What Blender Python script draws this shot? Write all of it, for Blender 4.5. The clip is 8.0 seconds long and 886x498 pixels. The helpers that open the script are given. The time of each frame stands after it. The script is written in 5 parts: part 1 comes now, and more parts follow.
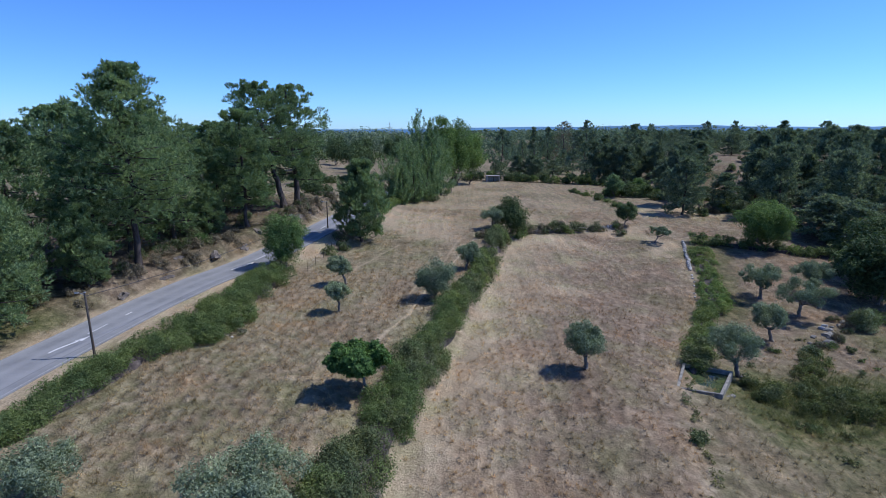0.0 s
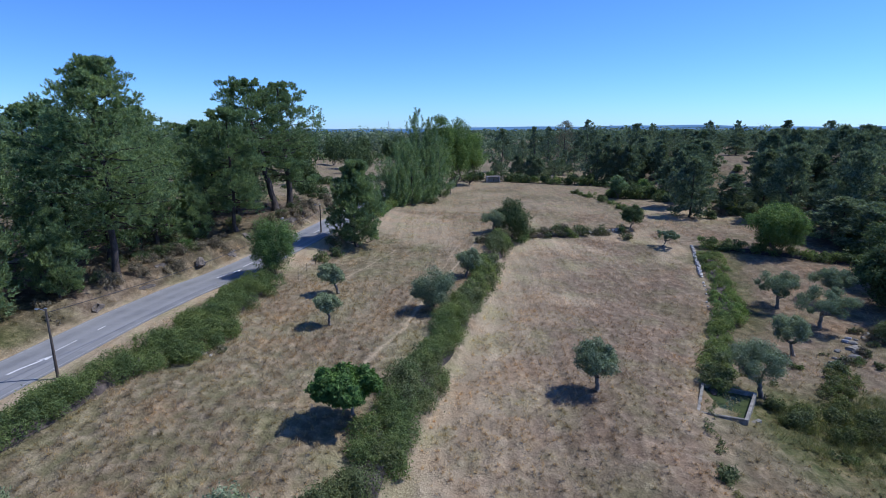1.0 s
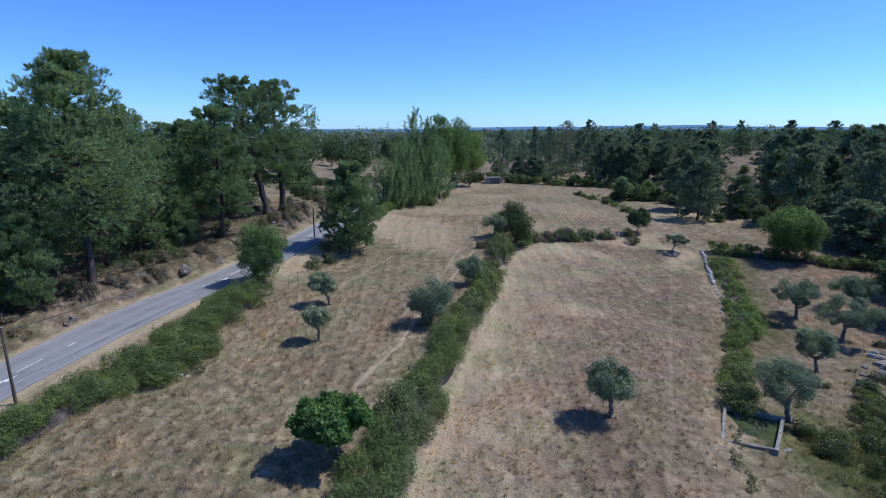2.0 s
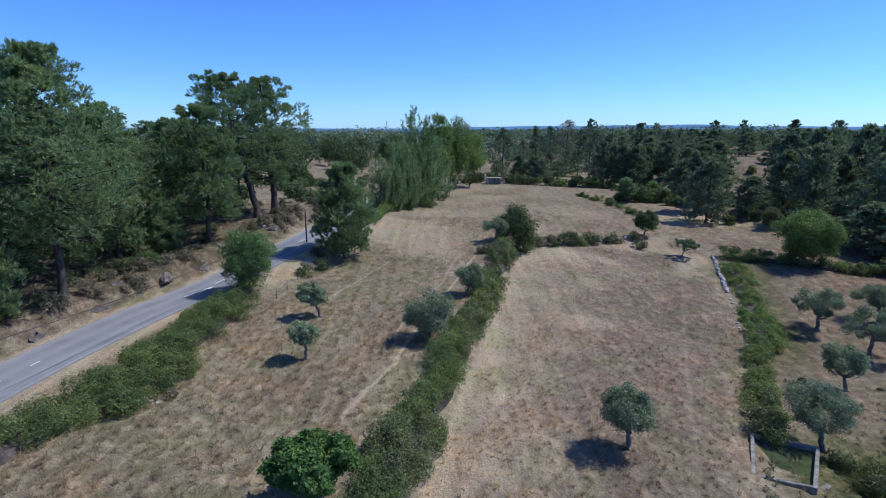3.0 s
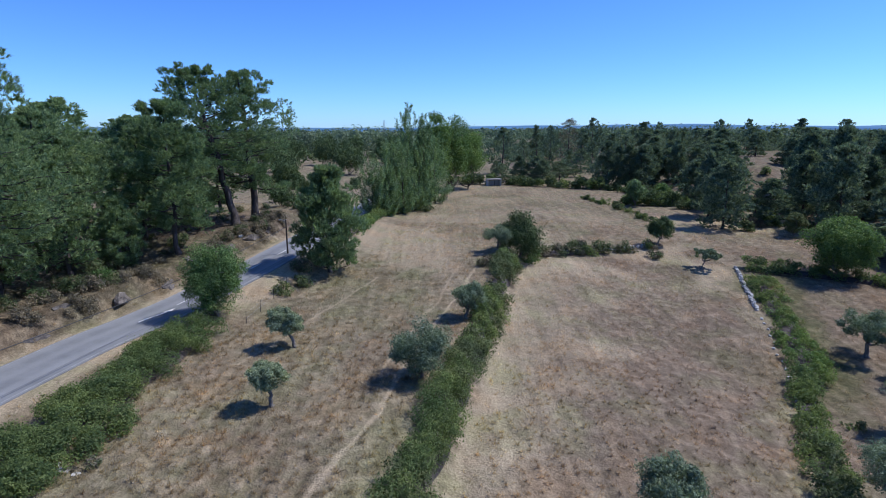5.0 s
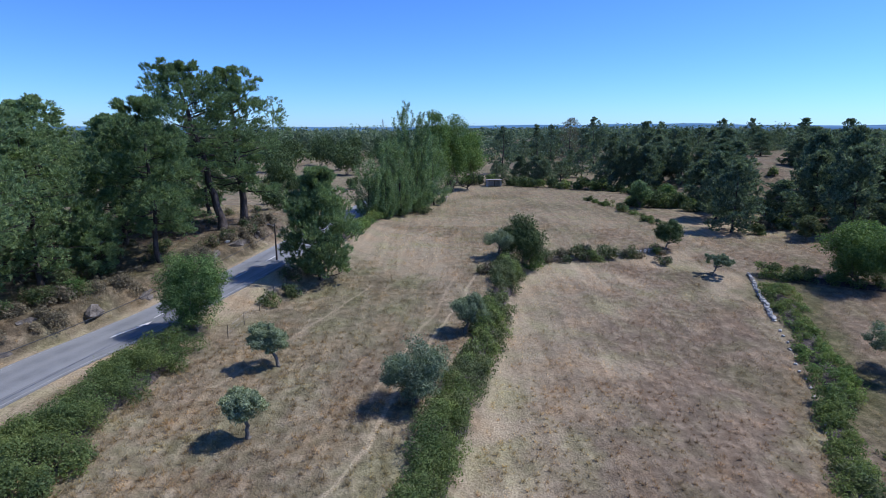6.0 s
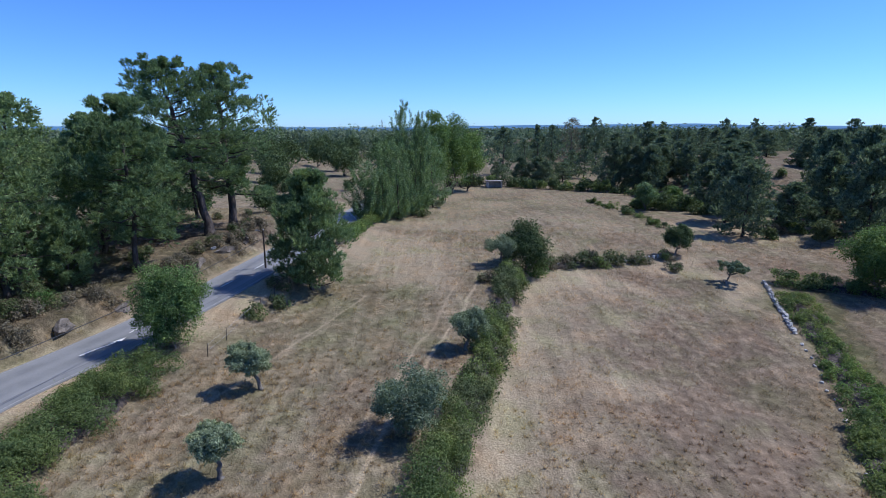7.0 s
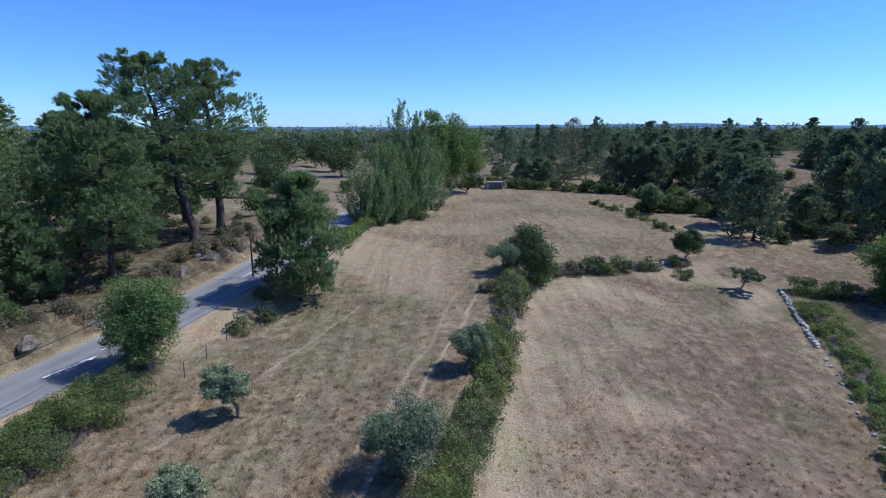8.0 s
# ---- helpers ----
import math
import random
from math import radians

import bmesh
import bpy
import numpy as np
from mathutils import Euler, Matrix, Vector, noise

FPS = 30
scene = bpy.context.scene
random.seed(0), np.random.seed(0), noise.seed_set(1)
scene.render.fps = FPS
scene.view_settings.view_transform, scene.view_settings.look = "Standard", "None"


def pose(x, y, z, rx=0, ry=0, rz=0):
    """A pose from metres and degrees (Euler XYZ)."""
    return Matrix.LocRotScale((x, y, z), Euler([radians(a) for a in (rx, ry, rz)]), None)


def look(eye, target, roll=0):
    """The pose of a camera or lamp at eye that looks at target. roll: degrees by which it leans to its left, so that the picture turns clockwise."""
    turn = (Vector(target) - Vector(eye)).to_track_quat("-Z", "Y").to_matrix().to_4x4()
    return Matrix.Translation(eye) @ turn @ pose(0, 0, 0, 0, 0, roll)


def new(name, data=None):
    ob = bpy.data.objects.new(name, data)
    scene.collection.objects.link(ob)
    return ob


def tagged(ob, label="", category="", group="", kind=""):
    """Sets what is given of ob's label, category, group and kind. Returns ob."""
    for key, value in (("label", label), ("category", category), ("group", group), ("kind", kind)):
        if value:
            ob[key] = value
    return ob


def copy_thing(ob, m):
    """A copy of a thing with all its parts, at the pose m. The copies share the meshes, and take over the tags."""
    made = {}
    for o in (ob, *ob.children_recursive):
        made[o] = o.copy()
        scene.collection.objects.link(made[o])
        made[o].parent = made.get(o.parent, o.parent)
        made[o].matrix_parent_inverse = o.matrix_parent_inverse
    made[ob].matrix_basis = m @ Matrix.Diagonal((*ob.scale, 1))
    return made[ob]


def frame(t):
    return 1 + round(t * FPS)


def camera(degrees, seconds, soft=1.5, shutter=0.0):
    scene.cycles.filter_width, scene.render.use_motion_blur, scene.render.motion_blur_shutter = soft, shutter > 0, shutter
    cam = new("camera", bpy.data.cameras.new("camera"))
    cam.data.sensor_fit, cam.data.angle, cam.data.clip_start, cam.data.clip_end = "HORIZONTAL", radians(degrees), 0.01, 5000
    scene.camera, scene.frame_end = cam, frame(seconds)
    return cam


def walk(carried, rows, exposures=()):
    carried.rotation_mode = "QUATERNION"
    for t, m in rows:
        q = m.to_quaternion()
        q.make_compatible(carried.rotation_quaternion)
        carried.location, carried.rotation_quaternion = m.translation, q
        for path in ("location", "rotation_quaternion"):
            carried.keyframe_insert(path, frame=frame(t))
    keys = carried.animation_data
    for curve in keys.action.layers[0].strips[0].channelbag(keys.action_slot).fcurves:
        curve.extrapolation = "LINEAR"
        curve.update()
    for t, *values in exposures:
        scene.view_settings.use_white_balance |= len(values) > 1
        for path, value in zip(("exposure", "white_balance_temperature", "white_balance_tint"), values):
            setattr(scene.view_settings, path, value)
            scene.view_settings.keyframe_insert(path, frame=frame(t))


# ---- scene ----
cam = camera(78.0, 8.0, soft=0.6)
METRES, EYE, TILT, LEAN, TURN = 33.0, 17.0, -12.3, 0.0, 0.0
ROWS = [
    (0.0, 0.0, 0.0, 0.0, -0.0, 0.0, 0.0),
    (0.5, 0.0027, 0.0603, 0.0215, -0.05, -0.02, 0.0),
    (1.0, 0.0057, 0.123, 0.0434, -0.06, -0.03, -0.0),
    (1.5, 0.0079, 0.1806, 0.0629, -0.08, -0.01, 0.01),
    (3.0, 0.0129, 0.3637, 0.126, -0.17, -0.07, -0.01),
    (3.5, 0.016, 0.4204, 0.1445, -0.24, -0.1, 0.0),
    (4.0, 0.0203, 0.4822, 0.1654, -0.27, -0.11, -0.01),
    (4.5, 0.0243, 0.5411, 0.186, -0.3, -0.11, 0.02),
    (6.0, 0.0375, 0.7161, 0.2483, -0.39, -0.2, 0.03),
    (6.5, 0.0414, 0.7727, 0.2659, -0.43, -0.17, 0.03),
    (7.0, 0.0423, 0.8316, 0.2878, -0.44, -0.18, 0.02),
    (7.5, 0.0442, 0.8852, 0.3066, -0.49, -0.2, 0.04),
    (8.0, 0.0473, 0.943, 0.3286, -0.51, -0.21, 0.05),
]
walk(cam, [(t, pose(0, 0, EYE, TILT, LEAN, TURN) @ pose(METRES * x * 0.61, METRES * y, METRES * z * 0.61, 90 + pitch, roll, yaw)) for t, x, y, z, yaw, pitch, roll in ROWS],
     exposures=[(0.0, 0.2, 5820, 12), (8.0, 0.2, 5820, 12)])

# ---------------------------------------------------------------- light
SUN_EL, SUN_AZ = radians(55.0), radians(77.0)          # height, and turn from +y towards +x
world = bpy.data.worlds.new("sky")
scene.world = world
world.use_nodes = True
wn = world.node_tree.nodes
sky = wn.new("ShaderNodeTexSky")
sky.sky_type, sky.sun_disc = "NISHITA", False
sky.sun_elevation, sky.sun_rotation = SUN_EL, SUN_AZ
sky.altitude, sky.air_density, sky.dust_density, sky.ozone_density = 300.0, 0.85, 0.2, 5.0
wn["Background"].inputs["Strength"].default_value = 0.096
tint = wn.new("ShaderNodeMix")                         # the deep blue of a clear dry day
tint.data_type, tint.blend_type = "RGBA", "MULTIPLY"
tint.inputs["Factor"].default_value, tint.inputs[7].default_value = 1.0, (0.685, 0.94, 1.33, 1)
world.node_tree.links.new(sky.outputs["Color"], tint.inputs[6])
depth = wn.new("ShaderNodeGamma")                       # deeper away from the sun
depth.inputs["Gamma"].default_value = 1.08
world.node_tree.links.new(tint.outputs[2], depth.inputs["Color"])
world.node_tree.links.new(depth.outputs["Color"], wn["Background"].inputs["Color"])
sun = new("sun", bpy.data.lights.new("sun", "SUN"))
sun.data.energy, sun.data.angle, sun.data.color = 3.6, radians(0.53), (1.0, 0.95, 0.87)
sun.matrix_world = look((60, 30, 90), (60 - math.sin(SUN_AZ) * math.cos(SUN_EL), 30 - math.cos(SUN_AZ) * math.cos(SUN_EL), 90 - math.sin(SUN_EL)))


# ---------------------------------------------------------------- plan of the land
def ss(a, b, x):
    u = np.clip((np.asarray(x, float) - a) / (b - a), 0.0, 1.0)
    return u * u * (3 - 2 * u)


ROAD = [(-36, -60), (-35, 0), (-34.3, 22), (-33.2, 40), (-31.1, 54), (-29.0, 63), (-26.9, 68.5), (-24.6, 75), (-22.0, 82.5), (-19.4, 91),
        (-17.6, 102), (-16.7, 115), (-16.2, 130), (-15.6, 146), (-14.5, 165), (-12, 190), (-8, 230), (0, 320), (10, 430), (20, 800), (20, 1500)]
ROAD_Z = [(-60, -1.4), (22, -1.35), (41, -1.3), (50, -1.1), (70, -0.6), (80, 0.25), (91, 1.2), (102, 1.45), (115, 1.0), (130, 0.25), (146, -0.4), (180, -0.9), (400, -1.0)]
_y = np.arange(-80, 1600, 0.5)
_kernel = np.hanning(17) / np.hanning(17).sum()
_rx = np.convolve(np.pad(np.interp(_y, [p[1] for p in ROAD], [p[0] for p in ROAD]), 8, mode="edge"), _kernel, "valid")
_rz = np.convolve(np.pad(np.interp(_y, [p[0] for p in ROAD_Z], [p[1] for p in ROAD_Z]), 8, mode="edge"), _kernel, "valid")


def road_x(y): return np.interp(y, _y, _rx)
def road_z(y): return np.interp(y, _y, _rz)
def hedge_x(y): return 0.4 + 0.236 * (np.asarray(y, float) - 45)          # right foot of the hedge between the two fields
def wall_x(y): return np.interp(y, [15, 37, 49, 64.7, 79, 95.5], [12.0, 18.4, 23.2, 32.0, 37.2, 42.9])      # dry stone wall


def wave(x, y, s, k=0.0):
    """Cheap smooth unevenness between -1 and 1."""
    return (np.sin(x / s + 1.3 * np.sin(y / s * 0.7 + k)) + np.sin(y / s * 1.13 + 1.7 * np.sin(x / s * 0.61 + 2 + k))) * 0.5


def mound_at(a, b, s, k):
    """Middle, breadth and height of the tuft in one cell of a jittered grid of s metres."""
    h1 = np.modf(np.abs(np.sin(a * 127.1 + b * 311.7 + k) * 4375.85))[0]
    h2 = np.modf(np.abs(np.sin(a * 269.5 + b * 183.3 + k) * 4375.85))[0]
    h3 = np.modf(np.abs(np.sin(a * 419.2 + b * 371.9 + k) * 4375.85))[0]
    return (a + 0.15 + 0.7 * h1) * s, (b + 0.15 + 0.7 * h2) * s, s * (0.45 + 0.35 * h3), 0.35 + 0.65 * h3


def mounds(x, y, s, k):
    """Rounded tufts on a jittered grid of s metres, from 0 in the gaps to 1."""
    i, j = np.floor(x / s), np.floor(y / s)
    best = np.zeros(np.broadcast(x, y).shape)
    for di in (-1, 0, 1):
        for dj in (-1, 0, 1):
            cx, cy, r, h = mound_at(i + di, j + dj, s, k)
            d = np.hypot(x - cx, y - cy) / r
            best = np.maximum(best, np.clip(1 - d * d, 0, 1) * h)
    return best


def tufty(x, y):
    """Where grass stands in tussocks: the two fields, most of all their near ends."""
    u, d, w = x - road_x(y), x - hedge_x(y), x - wall_x(y)
    field = np.where(d > -1.4, ss(0.3, 3.0, d) * ss(-0.2, -1.6, w), ss(-2.6, -4.2, d) * ss(8.0, 10.0, u))
    field = np.maximum(field, ss(0.8, 2.2, w) * ss(58, 50, y) * 0.9)
    return field * (0.25 + 0.75 * ss(66, 40, y) + 0.4 * ss(44, 32, y)) * ss(112, 96, y)


def land(x, y):
    x, y = np.asarray(x, float), np.asarray(y, float)
    left = -1.2 + 1.2 * ss(62, 102, y) - 0.9 * ss(105, 165, y)
    right = -0.6 - 2.9 * ss(150, 45, y) - 2.6 * ss(12, 34, x) * ss(112, 58, y)
    d = x - hedge_x(y) + 1.4
    k = np.where(y < 100, ss(-1.8, 1.8, d), ss(-1.8 - (y - 100) * 0.2, 1.8 + (y - 100) * 0.5, d))
    z = left * (1 - k) + right * k
    u, rz = x - road_x(y), road_z(y)
    z = z + (rz - z) * ss(9.5, 3.2, u)
    bank = 0.5 + 1.4 * ss(44, 62, y) * ss(165, 120, y)
    over = rz + bank * ss(-3.6, -6.2, u) + 0.35 * wave(x, y, 2.1) * ss(-4, -7, u)
    over = over + (-0.9 - over) * ss(-70, -140, u)
    z = np.where(u < 0, over, z)
    z = z + 0.09 * wave(x, y, 1.7, 4) * ss(3.2, 4.5, np.abs(u)) * (1 - 0.7 * ss(96, 112, y) * ss(0, 3, u)) + 0.16 * wave(x, y, 6.3, 1) * ss(4, 9, np.abs(u))
    z = z + 8.0 * ss(136, 177, y) * ss(62, 87, x)
    z = z + tufty(x, y) * (0.2 * mounds(x, y, 0.85, 0.0) + 0.07 * mounds(x, y, 0.4, 3.0))
    far = np.hypot(x, y)
    z = z + (2.2 * wave(x, y, 95.0) - 3.0) * ss(230, 520, far) - 6.0 * ss(500, 1500, far)
    return z


TRACKS = ((-3.0, 56.0, 0.262, 44.0, 88.0, 1.3), (-4.3, 56.0, 0.235, 58.0, 86.0, 0.8), (-13.2, 66.0, 0.36, 60.0, 84.0, 0.8), (9.9, 27.4, 0.41, 10.0, 94.0, 0.22))      # worn lines: x at y, slope, from, to, wear


def on_track(x, y):
    x, y = np.asarray(x, float), np.asarray(y, float)
    return np.any([(np.abs(x - a - c * (y - b)) < 0.32) & (y > lo) & (y < hi) for a, b, c, lo, hi, _ in TRACKS], 0)


def cover(x, y):
    """Kinds of ground cover: green grass, pale straw and sand, needle litter, dark dry stalks. Shade between tussocks
    is painted in as well.
    """
    x, y = np.asarray(x, float), np.asarray(y, float)
    u, d, w = x - road_x(y), x - hedge_x(y), x - wall_x(y)
    near = ss(110, 98, y)
    rag = 0.9 * wave(x, y, 1.3) + 0.6 * wave(x, y, 0.55, 2)
    green = (0.35 + 0.6 * ss(33, 40, y + rag)) * ss(21, 27, x + rag) * ss(52, 46, y + rag) + 0.75 * ss(0.5, 2, w + rag * 0.5) * ss(8.5, 5, w + rag) * ss(58, 66, y) * ss(97, 90, y)
    green = green + 0.7 * ss(-3.8, -5.2, u + rag * 0.5) * ss(-13, -8, u) * ss(56, 46, y) + 0.28 * ss(-18, -10, x) * ss(4, -4, x) * ss(60, 76, y + 3 * rag) * ss(104, 90, y)
    green = green + 0.8 * ss(44, 48, x + rag) * ss(62, 58, y + rag) * ss(48, 52, y) + 0.3 * ss(-0.2, 0.8, w + rag) * ss(46, 40, y) + 0.25 * ss(-0.2, 0.6, wave(x, y, 7.0, 3)) * ss(16, 6, u) + 0.35 * ss(0.3, 0.8, wave(x, y, 23.0, 5)) * ss(120, 200, y)
    pale = 1.0 * ss(4.8, 3.8, np.where(u < 0, 1.25 * np.abs(u), u) + 0.35 * rag) + 0.55 * ss(4.2, 0.4, d + rag * 1.3) * ss(-0.6, 0.4, d) * near
    pale = pale + 0.9 * ss(16, 10, np.abs(y - 103 + 0.8 * (x + 6) + 3 * rag)) * ss(-17, -10, x) * ss(5, 0, x) * 0.7
    pale = pale + 0.9 * ss(7.2, 5.8, u + 0.8 * rag) * ss(2, 3, u) * ss(70, 74, y) * ss(90, 84, y)
    pale = pale + 0.3 * ss(13, 3, d + 2 * rag) * ss(-0.5, 0.4, d) * near
    pale = pale + 0.75 * ss(84, 95, y + 3 * rag) * ss(104, 99, y - 0.2 * (x - 14)) * ss(0, 2, d) * ss(0, -2, w) * ss(-0.5, 0.5, wave(x, y, 2.6, 5))
    pale = pale + 0.45 * ss(0.15, 0.7, wave(x, y, 5.5, 9) * wave(x, y, 1.9, 4)) * ss(1, 3, d) * ss(-2, -5, w) * near
    pale = pale + 0.7 * ss(112, 118, y - 0.15 * (x - 45) + rag) * ss(134, 126, y + rag) * ss(40, 44, x) * ss(72, 64, x)
    pale = pale + 0.4 * ss(106, 114, y + 2 * rag) * ss(200, 185, y) * ss(-14, -6, x) * ss(44, 20, x) * ss(-0.6, 0.5, wave(x, y, 4.4, 6))
    green = green + 0.3 * ss(108, 122, y + 3 * rag) * ss(196, 170, y) * ss(-8, 2, x) * ss(44, 34, x) * ss(-0.4, 0.5, wave(x, y, 8.0, 8))
    green = green + 0.22 * ss(-12, -4, w + 2 * rag) * ss(1, 0, w) * ss(0.0, 0.6, wave(x, y, 4.0, 7)) * near
    plain = ss(210, 330, np.hypot(x, y))
    green = green + 0.4 * plain * ss(-0.3, 0.6, wave(x, y, 37.0, 6))
    litter = 0.12 * plain + ss(-3.4, -5, u + 0.6 * rag) * ss(-75, -45, u) * ss(122, 98, y) + 0.5 * ss(62, 72, x) * ss(60, 90, y)
    dark = 0.2 * ss(104, 112, y + 0.3 * x) * ss(-1, 6, x + rag) + (0.72 + 0.45 * ss(-0.5, 0.7, wave(x, y, 9.0, 2) + ss(-16, -5, w))) * ss(2, 14, d + 2 * rag) * ss(-1, -4, w + rag) * near + 0.85 * ss(0.5, 3, w + rag) * near
    # shade in the gaps between tussocks, painted with the dark and green covers
    gaps = tufty(x, y) * (1 - ss(0.0, 0.45, mounds(x, y, 0.85, 0.0)))
    dark = dark * (1 - 0.35 * tufty(x, y)) + 0.75 * gaps * ss(-1.6, 0.4, d)
    green = green + (0.3 * gaps + 0.1 * tufty(x, y)) * ss(-1.4, -2.6, d)
    return np.clip(np.stack([green, pale, litter, dark], -1), 0, 1)


# ---------------------------------------------------------------- materials
def material(name):
    m = bpy.data.materials.new(name)
    m.use_nodes = True
    t = m.node_tree
    return m, t, t.nodes["Principled BSDF"]


def node(t, kind, **inputs):
    n = t.nodes.new("ShaderNode" + kind)
    for key, value in inputs.items():
        n.inputs[key.replace("_", " ")].default_value = value
    return n


def ramp(t, fac, stops):
    n = t.nodes.new("ShaderNodeValToRGB")
    while len(n.color_ramp.elements) < len(stops):
        n.color_ramp.elements.new(0.5)
    for e, (p, c) in zip(n.color_ramp.elements, stops):
        e.position, e.color = p, (*c, 1)
    t.links.new(fac, n.inputs["Fac"])
    return n.outputs["Color"]


def fbm(t, where, scale, detail=4.0, rough=0.6):
    n = node(t, "TexNoise", Scale=scale, Detail=detail, Roughness=rough)
    t.links.new(where, n.inputs["Vector"])
    return n.outputs["Fac"]


def mix(t, fac, a, b, kind="MIX"):
    n = t.nodes.new("ShaderNodeMix")
    n.data_type, n.blend_type = "RGBA", kind
    for socket, value in ((n.inputs["Factor"], fac), (n.inputs[6], a), (n.inputs[7], b)):
        if isinstance(value, bpy.types.NodeSocket):
            t.links.new(value, socket)
        elif isinstance(value, tuple):
            socket.default_value = (*value, 1)
        else:
            socket.default_value = value
    return n.outputs[2]


def sums(t, op, a, b):
    n = t.nodes.new("ShaderNodeMath")
    n.operation = op
    for socket, value in zip(n.inputs, (a, b)):
        if isinstance(value, bpy.types.NodeSocket):
            t.links.new(value, socket)
        else:
            socket.default_value = value
    return n.outputs[0]


def bump(t, shader, height, strength, distance):
    n = node(t, "Bump", Strength=strength, Distance=distance)
    t.links.new(height, n.inputs["Height"])
    t.links.new(n.outputs["Normal"], shader.inputs["Normal"])


def here(t): return t.nodes.new("ShaderNodeNewGeometry").outputs["Position"]
def local(t): return t.nodes.new("ShaderNodeTexCoord").outputs["Object"]
def island(t): return t.nodes.new("ShaderNodeNewGeometry").outputs["Random Per Island"]
def lot(t): return t.nodes.new("ShaderNodeObjectInfo").outputs["Random"]


def ground_colour(t):
    """Dry grassland by kind of cover, with clumps and stains of three sizes."""
    p = here(t)
    n1, n2, n3 = fbm(t, p, 0.11, 3), fbm(t, p, 1.0, 4, 0.66), fbm(t, p, 7.0, 3, 0.6)
    mp = t.nodes.new("ShaderNodeMapping")                  # streaks that run with the mowing
    mp.inputs["Rotation"].default_value, mp.inputs["Scale"].default_value = (0, 0, 0.12), (1.1, 0.07, 1)
    t.links.new(p, mp.inputs["Vector"])
    n4 = fbm(t, mp.outputs[0], 1.0, 4, 0.6)
    dry = ramp(t, n2, [(0.28, (0.148, 0.119, 0.074)), (0.48, (0.238, 0.192, 0.124)), (0.7, (0.365, 0.301, 0.204))])
    stalk = ramp(t, n2, [(0.3, (0.112, 0.084, 0.058)), (0.5, (0.18, 0.137, 0.095)), (0.72, (0.29, 0.226, 0.158))])
    straw = ramp(t, n3, [(0.25, (0.3, 0.235, 0.15)), (0.5, (0.37, 0.297, 0.196)), (0.75, (0.445, 0.367, 0.252))])
    green = ramp(t, n2, [(0.3, (0.05, 0.06, 0.022)), (0.5, (0.098, 0.1, 0.042)), (0.72, (0.2, 0.168, 0.09))])
    litter = ramp(t, n2, [(0.28, (0.06, 0.044, 0.032)), (0.5, (0.13, 0.098, 0.07)), (0.72, (0.28, 0.222, 0.15))])
    a = t.nodes.new("ShaderNodeAttribute")
    a.attribute_name = "cover"
    s = t.nodes.new("ShaderNodeSeparateColor")
    t.links.new(a.outputs["Color"], s.inputs["Color"])
    c = mix(t, sums(t, "MULTIPLY", sums(t, "SUBTRACT", n1, 0.42), 2.6), dry, stalk)
    c = mix(t, a.outputs["Alpha"], c, stalk)
    c = mix(t, s.outputs["Blue"], c, litter)
    c = mix(t, s.outputs["Red"], c, green)
    c = mix(t, s.outputs["Green"], c, straw)
    wob = t.nodes.new("ShaderNodeSeparateXYZ")
    t.links.new(p, wob.inputs[0])
    sway = sums(t, "MULTIPLY", sums(t, "SUBTRACT", n1, 0.5), 2.2)
    for a0, b0, c0, lo, hi, worn in TRACKS:
        off = sums(t, "SUBTRACT", sums(t, "SUBTRACT", wob.outputs["X"], sums(t, "MULTIPLY", wob.outputs["Y"], c0)), a0 - c0 * b0)
        near_line = ramp(t, sums(t, "ABSOLUTE", sums(t, "ADD", off, sway), 0.0), [(0.07, (0.95, 0.95, 0.95)), (0.25, (0, 0, 0))])
        between = sums(t, "MULTIPLY", sums(t, "GREATER_THAN", wob.outputs["Y"], lo), sums(t, "LESS_THAN", wob.outputs["Y"], hi))
        patchy = sums(t, "MULTIPLY", between, sums(t, "MULTIPLY", sums(t, "ADD", n2, 0.3), worn))
        c = mix(t, sums(t, "MULTIPLY", near_line, patchy), c, straw)
    c = mix(t, 0.6, c, ramp(t, n4, [(0.3, (0.68, 0.67, 0.66)), (0.5, (1, 1, 1)), (0.7, (1.3, 1.3, 1.28))]), "MULTIPLY")
    hue = ramp(t, fbm(t, p, 0.23, 3, 0.55), [(0.32, (0.9, 0.98, 0.84)), (0.5, (1, 1, 1)), (0.68, (1.09, 1.0, 0.93))])      # olive and rusty stretches
    c = mix(t, 0.9, c, hue, "MULTIPLY")
    fine = ramp(t, n3, [(0.32, (0.74, 0.74, 0.74)), (0.68, (1.24, 1.24, 1.24))])
    return mix(t, 0.7, c, fine, "MULTIPLY"), n2, n3


def ground_material():
    m, t, b = material("dry_grassland")
    c, n2, n3 = ground_colour(t)
    t.links.new(c, b.inputs["Base Color"])
    b.inputs["Roughness"].default_value = 0.95
    b.inputs["Specular IOR Level"].default_value = 0.1
    bump(t, b, sums(t, "ADD", n2, sums(t, "MULTIPLY", n3, 0.5)), 0.9, 0.25)
    return m


